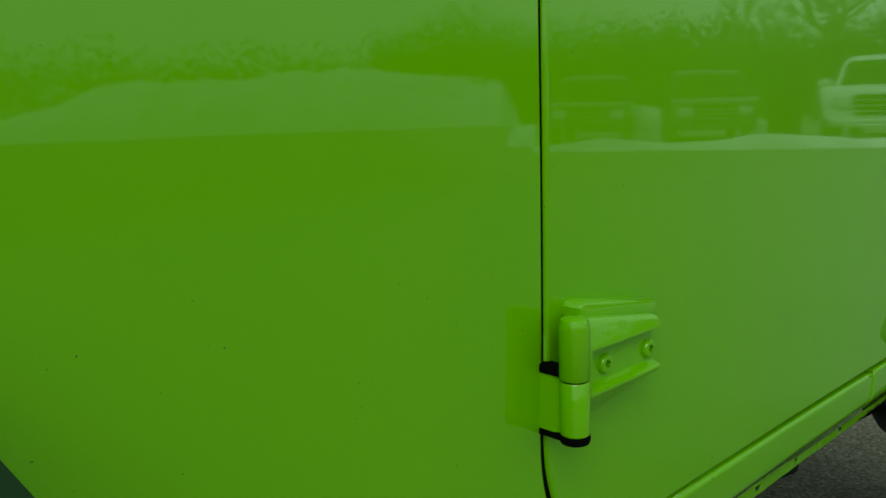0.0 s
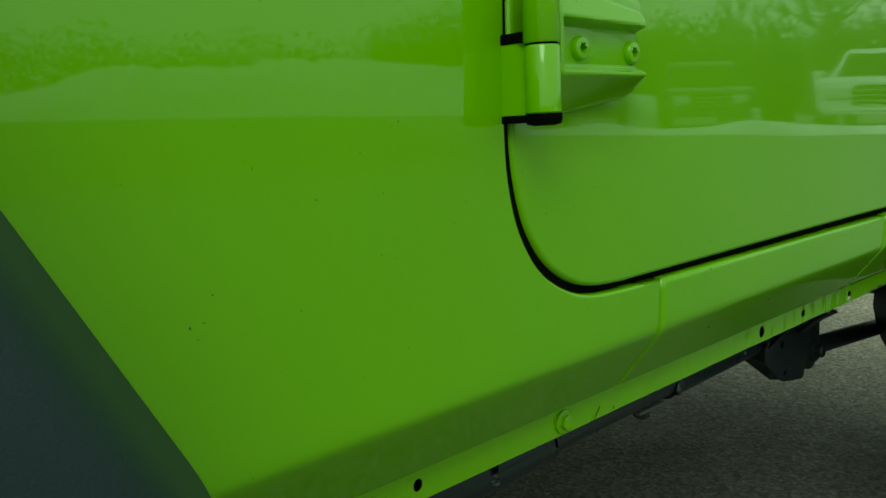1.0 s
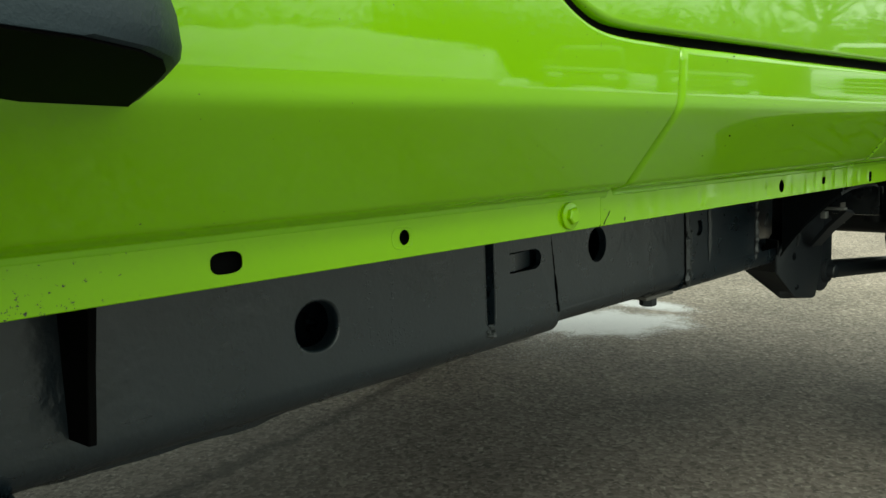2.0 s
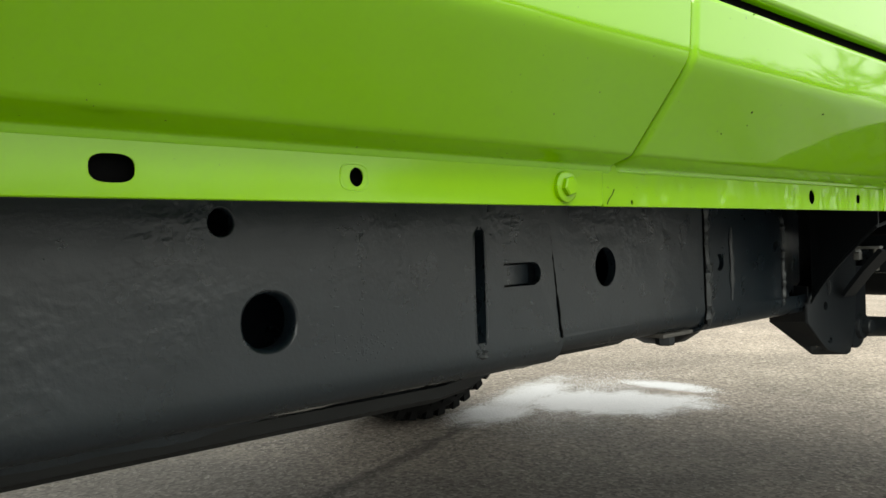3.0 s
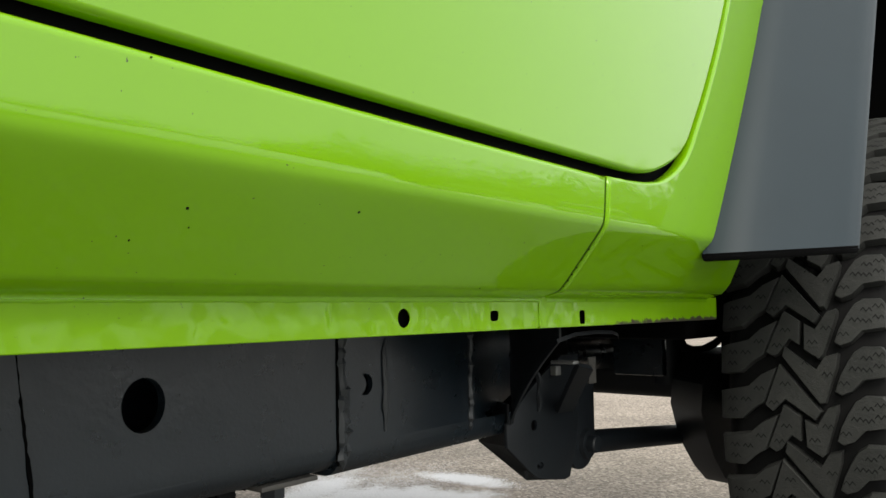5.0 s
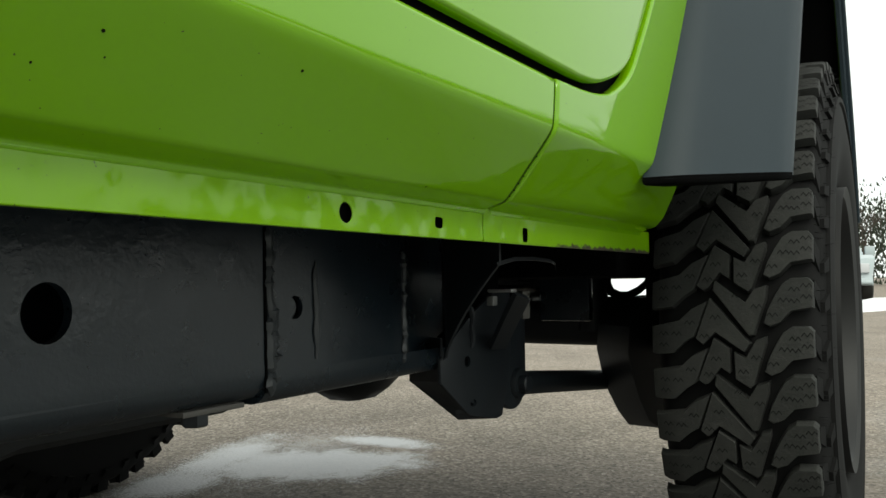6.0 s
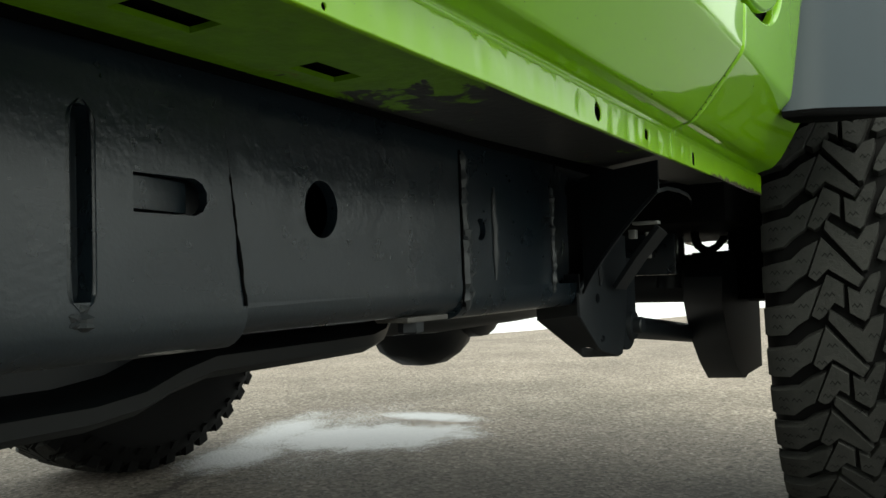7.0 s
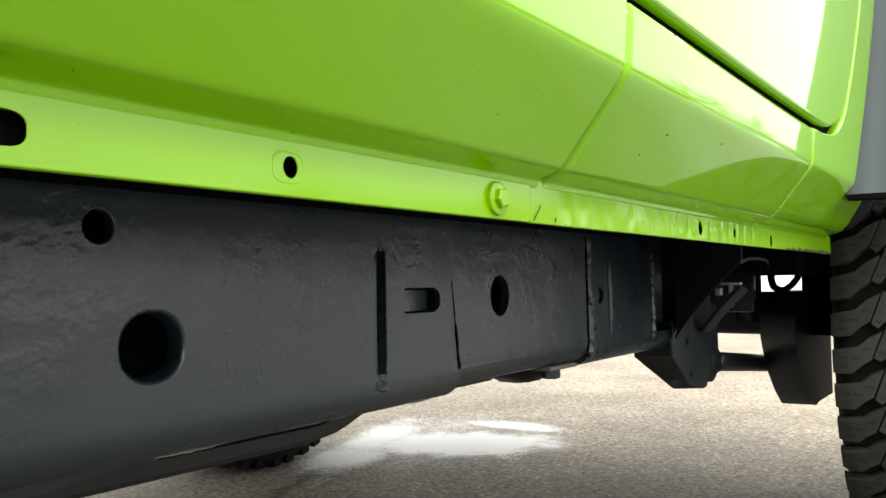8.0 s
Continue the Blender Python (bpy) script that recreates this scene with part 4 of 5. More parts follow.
BLOCKS = [
    [(-0.205, -1.80), (0.138, -1.32), (0.235, -1.60), (0.365, -1.68), (0.35, -1.41), (0.223, -0.67), (0.174, -0.65), (-0.228, -1.585)],
    [(-0.265, -1.40), (0.174, -0.48), (0.112, -0.31), (-0.204, -0.705), (-0.345, -0.44), (-0.43, -0.56)],
    [(-0.224, -0.56), (-0.048, -0.35), (-0.053, 0.146), (-0.152, 0.03), (-0.275, 0.347), (-0.335, 0.41), (-0.415, 0.32)],
    [(0.007, -0.29), (0.129, -0.167), (0.250, -0.54), (0.350, -0.61), (0.350, -0.47), (0.213, 0.366), (0.17, 0.44), (0.014, 0.26)],
    [(0.340, 0.09), (0.40, 0.16), (0.518, 0.074), (0.665, -0.16), (0.90, -0.22), (0.955, -0.23), (0.955, -0.74), (0.90, -0.83), (0.671, -0.82), (0.555, -0.71), (0.465, -0.475), (0.387, -0.186)],
    [(-0.305, -1.34), (-0.485, -1.175), (-0.63, -0.93), (-0.90, -0.83), (-0.98, -0.80), (-0.98, -0.20), (-0.90, -0.20), (-0.71, -0.24), (-0.562, -0.487), (-0.456, -0.61)]]
PERIODS = 22
STEP = 2 * math.pi / (PERIODS * 2)


def block_mesh(poly, height=0.0140, step=STEP, more=0.0, sipes=()):
    """One tread block, curved to the tyre, with tapered flanks and sipes laid on as dark ribbons."""
    bm = bmesh.new()
    cx, cu = sum(p[0] for p in poly) / len(poly), sum(p[1] for p in poly) / len(poly)
    rings = []
    for grow, drop in ((1.05, height), (1.02, 0.0012), (0.995, 0.0)):
        ring = []
        for w, u in poly:
            w2, u2 = cx + (w - cx) * grow, cu + (u - cu) * grow
            r = crown(w2) + more - drop * (1 - 0.05 * max(0.0, (abs(w2) - 0.7) / 0.3))
            a = u2 * step
            ring.append((-r * math.cos(a), -w2 * HALF, -r * math.sin(a)))
        rings.append(ring)
    vs = [[bm.verts.new(p) for p in r] for r in rings]
    n = len(poly)
    for a, b in zip(vs, vs[1:]):
        for j in range(n):
            bm.faces.new((a[j], a[(j + 1) % n], b[(j + 1) % n], b[j]))
    top = bm.faces.new(vs[-1])
    bmesh.ops.triangulate(bm, faces=[top])
    cut = []
    for sw, su in sipes:
        rows = []
        for k in range(5):
            w, u = sw + 0.030 * (k - 2), su + (0.035, -0.035, 0.045, -0.035, 0.035)[k]
            r = crown(w) + more + 0.0002
            rows.append([bm.verts.new((-r * math.cos(b * step), -w * HALF, -r * math.sin(b * step))) for b in (u - 0.013, u + 0.013)])
        for a, b in zip(rows, rows[1:]):
            cut.append(bm.faces.new((a[0], a[1], b[1], b[0])))
    # the dark ribbons stand for the shade inside the sipes
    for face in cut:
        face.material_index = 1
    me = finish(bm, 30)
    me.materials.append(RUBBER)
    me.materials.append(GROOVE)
    return me


def carcass():
    bm = bmesh.new()
    prof = [(0.225, 0.100), (0.235, 0.118), (0.30, 0.137), (0.345, 0.134), (0.372, 0.126), (0.379, 0.117), (0.386, 0.107), (0.3930, 0.090), (0.3985, 0.0)]
    prof = prof + [(r, -y) for r, y in prof[-2::-1]]
    revolve(bm, prof, 120)
    # rows of small side biters and a raised ring on both sidewalls
    for sgn in (-1,):
        for k in range(PERIODS * 2):
            a = (k + 0.3 + 0.12 * (k % 2)) * STEP
            for r0, r1, y, w in ((0.362, 0.4035, 0.110, 0.62), (0.343, 0.362, 0.130, 0.40)):
                c = []
                for r, yy in ((r0, y + 0.012 if r0 < 0.36 else y + 0.010), (r1, y - 0.004)):
                    for da in (-w * STEP / 2 * 0.8, w * STEP / 2 * 0.8):
                        c.append((-(r) * math.cos(a + da), sgn * (yy + 0.006), -(r) * math.sin(a + da)))
                        c.append((-(r) * math.cos(a + da), sgn * (yy - 0.012), -(r) * math.sin(a + da)))
                q = [bm.verts.new(p) for p in c]
                for f in ((0, 2, 6, 4), (0, 1, 3, 2), (4, 6, 7, 5), (0, 4, 5, 1), (2, 3, 7, 6)):
                    bm.faces.new([q[i] for i in f])
    me = finish(bm, 40)
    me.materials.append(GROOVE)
    return me


# the near tyre stands taller, with one more repeat of the tread
NEAR_PERIODS, MORE = 23, 0.018
NEAR_STEP = math.pi / NEAR_PERIODS


def near_carcass():
    """The rear tyre by the flare: narrow shoulder, claw-like side biters, a raised ring and moulding hairs."""
    bm = bmesh.new()
    inner = [(0.225, 0.090), (0.235, 0.100), (0.30, 0.112), (0.345, 0.108), (0.366, 0.102), (0.382, 0.093), (0.3915, 0.082), (0.3985, 0.0)]
    outer = [(0.395, -0.070), (0.391, -0.082), (0.382, -0.090), (0.366, -0.096), (0.3535, -0.099), (0.352, -0.104), (0.344, -0.1045), (0.342, -0.101), (0.31, -0.1055), (0.27, -0.103), (0.235, -0.094), (0.225, -0.086)]
    revolve(bm, [(r + MORE if r > 0.26 else r, y) for r, y in inner + outer], 140)
    rnd = random.Random(41)
    at = lambda r, y, a: (-(r + MORE) * math.cos(a), y, -(r + MORE) * math.sin(a))
    for k in range(NEAR_PERIODS * 2):
        for r0, r1, y, wide, lean in ((0.376, 0.3965, 0.083, 0.50, 0.22), (0.357, 0.373, 0.092, 0.34, -0.18)):
            a = (k + (0.35 if r0 > 0.37 else 0.72) + 0.10 * (k % 2)) * NEAR_STEP
            c = []
            for r, dy, sh in ((r0, 0.004, lean), (r1, 0.0, 0.0)):
                for e in (-0.5, 0.5):
                    b = a + (e * wide * (0.7 if r == r1 else 1.0) + sh) * NEAR_STEP
                    c += [at(r, -(y + dy + 0.007), b), at(r - 0.003, -(y + dy - 0.014), b)]
            q = [bm.verts.new(p) for p in c]
            for face in ((0, 2, 6, 4), (0, 1, 3, 2), (4, 6, 7, 5), (0, 4, 5, 1), (2, 3, 7, 6)):
                bm.faces.new([q[i] for i in face])
        for h in range(5):
            a, r = (k + rnd.random()) * NEAR_STEP, rnd.uniform(0.352, 0.392)
            y, tip = -0.088 - 0.25 * (0.392 - r), rnd.uniform(0.008, 0.016)
            base = [bm.verts.new(at(r + 0.0007 * math.cos(v), y, a + 0.0018 * math.sin(v))) for v in (0, 2.1, 4.2)]
            end = bm.verts.new(at(r + rnd.uniform(-0.003, 0.005), y - tip, a + rnd.uniform(-0.01, 0.01)))
            for n in range(3):
                bm.faces.new((base[n], base[(n + 1) % 3], end))
    me = finish(bm, 40)
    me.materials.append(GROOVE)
    return me


def rim_mesh():
    bm = bmesh.new()
    revolve(bm, [(0.0, -0.06), (0.06, -0.065), (0.075, -0.04), (0.17, -0.035), (0.2, -0.06), (0.212, -0.10), (0.228, -0.105), (0.228, 0.105), (0.205, 0.10), (0.19, 0.0), (0.0, 0.0)], 48)
    me = finish(bm, 30)
    me.materials.append(RIM_GREY)
    return me


BLOCK_MESHES = [block_mesh(p) for p in BLOCKS]
# the outer lugs of the near tyre end a little sooner
SIPES = [[(0.05, -1.47), (0.26, -1.25)], [(-0.20, -1.02), (-0.33, -0.62)], [(-0.20, -0.15), (-0.29, 0.18)], [(0.10, 0.10), (0.25, -0.20)],
         [(0.43, -0.08), (0.55, -0.38), (0.665, -0.60), (0.665, -0.36), (0.79, -0.45), (0.79, -0.68)], [(-0.50, -0.90), (-0.66, -0.66), (-0.82, -0.42), (-0.82, -0.66)]]
NEAR_MESHES = [block_mesh([(w if w < 0.5 else 0.5 + (w - 0.5) * 0.77, u) for w, u in p], step=NEAR_STEP, more=MORE, sipes=q) for p, q in zip(BLOCKS, SIPES)]
CARCASS, NEAR_CARCASS, RIM = carcass(), near_carcass(), rim_mesh()


def joined_tread():
    bm = bmesh.new()
    for k in range(PERIODS):
        for j, me in enumerate(BLOCK_MESHES):
            for extra in ((0, 1) if j > 3 else (0,)):
                turn = Matrix.Rotation(-(k * 2 + extra) * STEP, 4, "Y")
                start = len(bm.verts)
                bm.from_mesh(me)
                bm.verts.ensure_lookup_table()
                for v in bm.verts[start:]:
                    v.co = turn @ v.co
    me = finish(bm, 30)
    me.materials.append(RUBBER)
    return me


def wheel(at, single):
    w = new("wheel")
    w.parent = car
    w.matrix_basis = at
    tagged(w, label="off-road wheel with chunky zigzag tread")
    part("tyre", NEAR_CARCASS if single else CARCASS, RUBBER, w, "black rubber tyre")
    part("rim", RIM, RIM_GREY, w, "dark alloy rim")
    if not single:
        tagged(part("tread", JOINED, RUBBER, w, "chunky black tread blocks"), kind="stuff")
        return w
    for k in range(NEAR_PERIODS):
        for j, me in enumerate(NEAR_MESHES):
            for extra in ((0, 1) if j > 3 else (0,)):
                ob = new("tread_block", me)
                ob.parent = w
                ob.matrix_basis = Matrix.Rotation(-(k * 2 + extra) * NEAR_STEP, 4, "Y")
    return w


JOINED = joined_tread()
NEAR_Y, FAR_Y = -0.092, 1.59
wheel(pose(AX + 0.018, NEAR_Y + 0.011, AZ + 0.025, 0, -3.3, 1.5), True)
wheel(pose(1.855, 1.60, AZ, 0, 20, 0), False)
wheel(pose(AX - 2.42, NEAR_Y, AZ, 0, 3, 0), False)
wheel(pose(AX - 2.42, FAR_Y, AZ, 0, 11, 180), False)


# ---- wheel arch flares ----
def flare(path, section, depth=0.008):
    """A moulded arch: the section (away from the body, along the arch's front) carried along the path of its inner edge."""
    bm = bmesh.new()
    rings = []
    for (x, z), (nx, nz) in path:
        ring = [(x + nx * a, y, z + nz * a) for a, y in section]
        ring += [(x + nx * (a + depth), min(y + depth * 0.9, -0.058), z + nz * (a + depth)) for a, y in section[::-1]]
        rings.append(ring)
    return sweep(bm, rings)


front_section = [(0.0, -0.055), (0.005, -0.075), (0.014, -0.105), (0.024, -0.138), (0.032, -0.162), (0.039, -0.176), (0.048, -0.186), (0.062, -0.193), (0.09, -0.196), (0.16, -0.198), (0.20, -0.196)]
fpath = []
for k in range(21):
    u = (k / 20) ** 2.2
    z = 0.6262 + 0.33 * u
    tip = max(0.0, 0.020 - (z - 0.6262)) / 0.020
    fpath.append(((0.3645 - 0.52 * (z - 0.6262) - 0.010 * (1 - math.sqrt(1 - tip * tip)), z), (-1.0, 0.06)))
x_end, z_end = fpath[-1][0]
# near-black plate closing the flare's lower end, standing for its unlit inside
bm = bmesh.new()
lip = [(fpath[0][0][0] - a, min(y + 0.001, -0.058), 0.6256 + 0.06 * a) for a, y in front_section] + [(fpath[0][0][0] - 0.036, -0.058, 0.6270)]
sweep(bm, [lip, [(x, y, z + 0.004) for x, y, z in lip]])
part("flare_inside_shade", bm, BLACK, car, "near-black plate for the unlit inside of the front flare")
for k in range(1, 11):
    a = math.pi / 2 * k / 10
    fpath.append(((x_end - 0.30 * math.sin(a), z_end + 0.15 * (1 - math.cos(a))), (-math.cos(a), -math.sin(a))))
fpath += [((-0.5, z_end + 0.15), (0, -1)), ((-0.8, z_end + 0.14), (0, -1))]
part("front_flare", flare(fpath, front_section, 0.004), FLARE_GREY, car, "dark grey grained plastic front wheel arch flare")
rear_section = [(0.0, -0.056), (0.002, -0.072), (0.008, -0.088), (0.018, -0.101), (0.037, -0.118), (0.058, -0.137), (0.077, -0.154), (0.088, -0.163), (0.096, -0.1695), (0.105, -0.174), (0.114, -0.1775), (0.120, -0.1795), (0.124, -0.1795), (0.127, -0.177), (0.128, -0.171)]


def bend(p0, p1, p2, a0, a1, steps):
    """A rounded corner of the arch, with the direction across it turning from a0 to a1."""
    for k in range(1, steps + 1):
        u = k / steps
        x, z = [(1 - u) ** 2 * p0[i] + 2 * u * (1 - u) * p1[i] + u * u * p2[i] for i in (0, 1)]
        a = math.radians(a0 + (a1 - a0) * u)
        yield ((x, z), (math.cos(a), -math.sin(a)))


rpath = [((1.439 + 0.56 * 0.378 * k / 10, 0.612 + 0.378 * k / 10), (1.0, 0.07 - 0.007 * k)) for k in range(11)]
rpath += list(bend((1.651, 0.99), (1.80, 1.235), (2.05, 1.235), 0, 90, 14))
rpath += [((2.15, 1.235), (0, -1))]
rpath += list(bend((2.15, 1.235), (2.36, 1.235), (2.43, 0.95), 90, 180, 14))
rpath += [((2.50, 0.80), (-1, 0)), ((2.56, 0.62), (-1, 0))]
part("rear_flare", flare(rpath, rear_section), FLARE_GREY, car, "mid-grey plastic rear wheel arch flare")
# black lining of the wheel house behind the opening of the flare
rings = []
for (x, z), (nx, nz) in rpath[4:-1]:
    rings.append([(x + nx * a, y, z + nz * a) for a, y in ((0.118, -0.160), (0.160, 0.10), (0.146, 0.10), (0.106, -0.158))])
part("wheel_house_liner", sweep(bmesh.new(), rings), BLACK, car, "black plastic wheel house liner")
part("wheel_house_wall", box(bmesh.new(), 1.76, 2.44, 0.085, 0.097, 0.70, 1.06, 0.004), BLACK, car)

# lip in near black instead of flare grey: underside shade put into the colour
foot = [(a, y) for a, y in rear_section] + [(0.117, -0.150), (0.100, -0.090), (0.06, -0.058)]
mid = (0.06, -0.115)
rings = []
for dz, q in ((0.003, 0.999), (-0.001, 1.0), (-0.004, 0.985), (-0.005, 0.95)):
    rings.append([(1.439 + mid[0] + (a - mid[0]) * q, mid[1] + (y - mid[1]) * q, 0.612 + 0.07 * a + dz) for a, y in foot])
part("flare_lip", sweep(bmesh.new(), rings), BLACK, car, "rounded lower lip of the rear flare, underside shade put in as black")

# ---- door hinge ----
hinge = new("door_hinge")
hinge.parent = car
hinge.location = (0.0240, 0.0138, -0.0012)
tagged(hinge, label="green painted exposed door hinge with two screws")
HX, HY = 0.5400, -0.099


def hinge_face(x, z):
    """The pressed leaf: a sunk panel between a broad upper rib and a narrow lower one that falls away to the door."""
    f = (x - 0.552) / 0.092
    base, top, low = -0.0985 - 0.001 * f, 0.8500 - 0.0014 * f, 0.8228
    pocket = ease((top + 0.0015 - z) / 0.004) * ease((z - low + 0.002) / 0.0035) * ease((x - 0.5555) / 0.004)
    y = base - (1 - pocket) * (0.0100 - 0.0020 * f)
    y += 0.32 * max(0.0, z - top - 0.003) + 0.0035 * ease((x - 0.641) / 0.004)
    return y + (0.73 + 0.5 * f) * max(0.0, low - 0.004 - z)


leaf = [(0.5525, 0.7925), (0.60, 0.7995), (0.637, 0.8048), (0.6430, 0.8075), (0.6455, 0.8125), (0.6455, 0.8530), (0.6438, 0.8572), (0.6390, 0.8600), (0.595, 0.8672), (0.5525, 0.8738)]
screws = [(0.5815, 0.8350), (0.6350, 0.8340)]
bm = plate(hinge_face, leaf, (), 0.015, 0.0025, cuts_z=[0.794 + 0.001 * k for k in range(79)], cuts_x=[0.5555 + 0.001 * k for k in range(5)] + [0.58, 0.60, 0.62, 0.634, 0.641, 0.643])
part("leaf", bm, PAINT, hinge, "folded green hinge leaf")
raised = [(0.5565, 0.858), (0.648, 0.852), (0.6525, 0.8545), (0.6535, 0.8600), (0.6530, 0.8655), (0.6490, 0.8688), (0.600, 0.8766), (0.5640, 0.8828), (0.5590, 0.8820), (0.5565, 0.8790)]
bm = plate(lambda x, z: -0.0975, raised, (), 0.022, 0.0032)
box(bm, 0.565, 0.640, -0.092, -0.055, 0.812, 0.858, 0.002)
part("backing_plate", bm, PAINT, hinge)
bm = revolve(bmesh.new(), [(0.0, 0.8785), (0.0060, 0.8782), (0.0090, 0.8768), (0.0104, 0.8735), (0.0106, 0.8700), (0.0106, 0.8367), (0.0098, 0.8355), (0.0, 0.8355)], 36)
for v in bm.verts:
    v.co = Vector((HX + v.co.x, HY - 0.006 + v.co.z, v.co.y))
part("upper_barrel", bm, PAINT, hinge)
bm = revolve(bmesh.new(), [(0.0, 0.8343), (0.0094, 0.8343), (0.0102, 0.8331), (0.0102, 0.7975), (0.0094, 0.7965), (0.0, 0.7965)], 36)
for v in bm.verts:
    v.co = Vector((HX + v.co.x, HY - 0.006 + v.co.z, v.co.y))
part("lower_barrel", bm, PAINT, hinge)
bm = revolve(bmesh.new(), [(0.0, 0.8356), (0.0088, 0.8356), (0.0088, 0.8342), (0.0, 0.8342)], 28)
for v in bm.verts:
    v.co = Vector((HX + v.co.x, HY - 0.006 + v.co.z, v.co.y))
part("washer", bm, BLACK, hinge)
bm = revolve(bmesh.new(), [(0.0, 0.7970), (0.0104, 0.7967), (0.0107, 0.7940), (0.0098, 0.7910), (0.006, 0.7900), (0.0, 0.7900)], 32)
for v in bm.verts:
    v.co = Vector((HX + v.co.x, HY - 0.006 + v.co.z, v.co.y))
part("pin_cap", bm, BLACK, hinge, "black rubber pin cap")
bm = bmesh.new()
sweep(bm, [[(x, y, z) for x, y in ((0.5375, -0.066), (0.5388, -0.086), (0.5480, -0.0995), (0.540, -0.104), (0.5330, -0.092), (0.5325, -0.066))] for z in (0.7965, 0.8365)])
part("body_leaf", bm, PAINT, hinge)
# black blocks above and below the body leaf stand for its shadow gaps
for z, thick in ((0.8367, 0.0058), (0.7920, 0.0043)):
    bm = box(bmesh.new(), 0.5320, 0.5440, -0.098, -0.076, z, z + thick, 0.0008)
    part("hinge_gap_shade", bm, BLACK, hinge, "thin black block for the shadow gap at the hinge")
for sx, sz in screws:
    y0 = hinge_face(sx, sz)
    star = []
    for k in range(24):
        a = 2 * math.pi * k / 24
        star.append((0.0031 * (1 + 0.22 * math.cos(6 * a)), a))
    bm = bmesh.new()
    rings = [[(sx + r * math.cos(a), y, sz + r * math.sin(a)) for _, a in star] for y, r in ((y0 + 0.001, 0.0074), (y0 - 0.0016, 0.0074), (y0 - 0.0034, 0.0062), (y0 - 0.0038, 0.0048))]
    rings += [[(sx + r * math.cos(a), y, sz + r * math.sin(a)) for r, a in star] for y in (y0 - 0.0038, y0 + 0.0008)]
    sweep(bm, rings)
    part("screw", bm, PAINT, hinge, "star-drive button screw")

# ---- surroundings: a winter car park ----
def ridge(name, spine, width, height, seed, label, steps=16, fine=0.5, rough=0.5):
    """A heap of ploughed snow along a line, with an uneven crest."""
    bm = bmesh.new()
    rings = []
    pts = [Vector((*p[:2], 0)) for p in spine]
    scale = [p[2] if len(p) > 2 else 1.0 for p in spine]
    dense = []
    for k in range(len(pts) - 1):
        for j in range(12):
            f = j / 12
            dense.append((pts[k].lerp(pts[k + 1], f), scale[k] * (1 - f) + scale[k + 1] * f, (pts[k + 1] - pts[k]).normalized()))
    dense.append((pts[-1], scale[-1], (pts[-1] - pts[-2]).normalized()))
    for p, s, d in dense:
        across = Vector((-d.y, d.x, 0))
        row = []
        for j in range(steps + 1):
            u = -1 + 2 * j / steps
            q = p + across * u * width * (0.7 + 0.3 * s)
            bulk = (1 - u * u) ** 0.75 * height * s
            q.z = max(0.0, bulk * (0.78 + rough * noise.noise(Vector((q.x * fine, q.y * fine, seed))) + 0.09 * noise.noise(Vector((q.x * 1.9, q.y * 1.9, seed))))) - 0.02
            row.append(q)
        rings.append(row)
    sweep(bm, rings, closed=False, caps=False)
    ob = new(name, finish(bm, 60))
    ob.data.materials.append(SNOW)
    return tagged(ob, label, "snow", kind="stuff")


def polar(az, d):
    a = radians(az)
    return (0.7 + d * math.cos(a), -0.06 + d * math.sin(a))


ridge("snow_bank", [(*polar(-86, 48), 0.15), (*polar(-77, 47), 0.35), (*polar(-72, 47), 0.7), (*polar(-68, 47), 0.95), (*polar(-62, 47), 0.95), (*polar(-55, 47), 1.05), (*polar(-48, 47), 0.95), (*polar(-43, 47), 0.8), (*polar(-41.8, 47), 0.1)],
      4.6, 4.3, 3.0, "large heap of ploughed dirty snow", 16, 0.33, 0.2)
ridge("snow_ridge", [(*polar(-41, 17.2), 0.5), (*polar(-36, 17.2), 0.9), (*polar(-31, 17.1), 0.75), (*polar(-26, 17.1), 0.95), (*polar(-21, 17.5), 0.9), (*polar(-15, 18.5), 0.8), (*polar(-8, 21), 0.8)],
      0.7, 0.32, 7.0, "low ridge of ploughed snow before parked cars")
ridge("snow_ridge", [(5.2, 3.9, 0.3), (6.8, 3.1, 0.8), (9.0, 2.4, 1.0), (13, 1.4, 1.0), (20, -1.4, 1.0)], 0.45, 0.22, 11.0, "low ridge of white ploughed snow")
ridge("snow_bank", [(*polar(9, 24), 0.5), (*polar(13, 23.5), 1.0), (*polar(17, 23), 0.95), (*polar(22, 23), 0.9), (*polar(27, 24), 0.4)], 3.0, 1.7, 5.0, "heap of ploughed snow at the far side")
ridge("snow_field", [(5.0, 12.0, 0.4), (16, 10, 1.0), (31, 6, 1.0)], 2.2, 0.5, 12.0, "snow left beside the car park")


for a0, a1, d, h in ((-34.2, -31.6, 20.4, 1.4), (-25.9, -24.2, 20.0, 0.9), (-42.5, -40.6, 20.2, 1.1)):
    ridge("snow_heap", [(*polar(a0 - 0.4, d), 0.3), (*polar(a0 + 0.2, d), 0.95), (*polar(a1 - 0.2, d), 1.0), (*polar(a1 + 0.4, d), 0.4)], 0.9, h, a0, "heap of ploughed snow between parked cars")


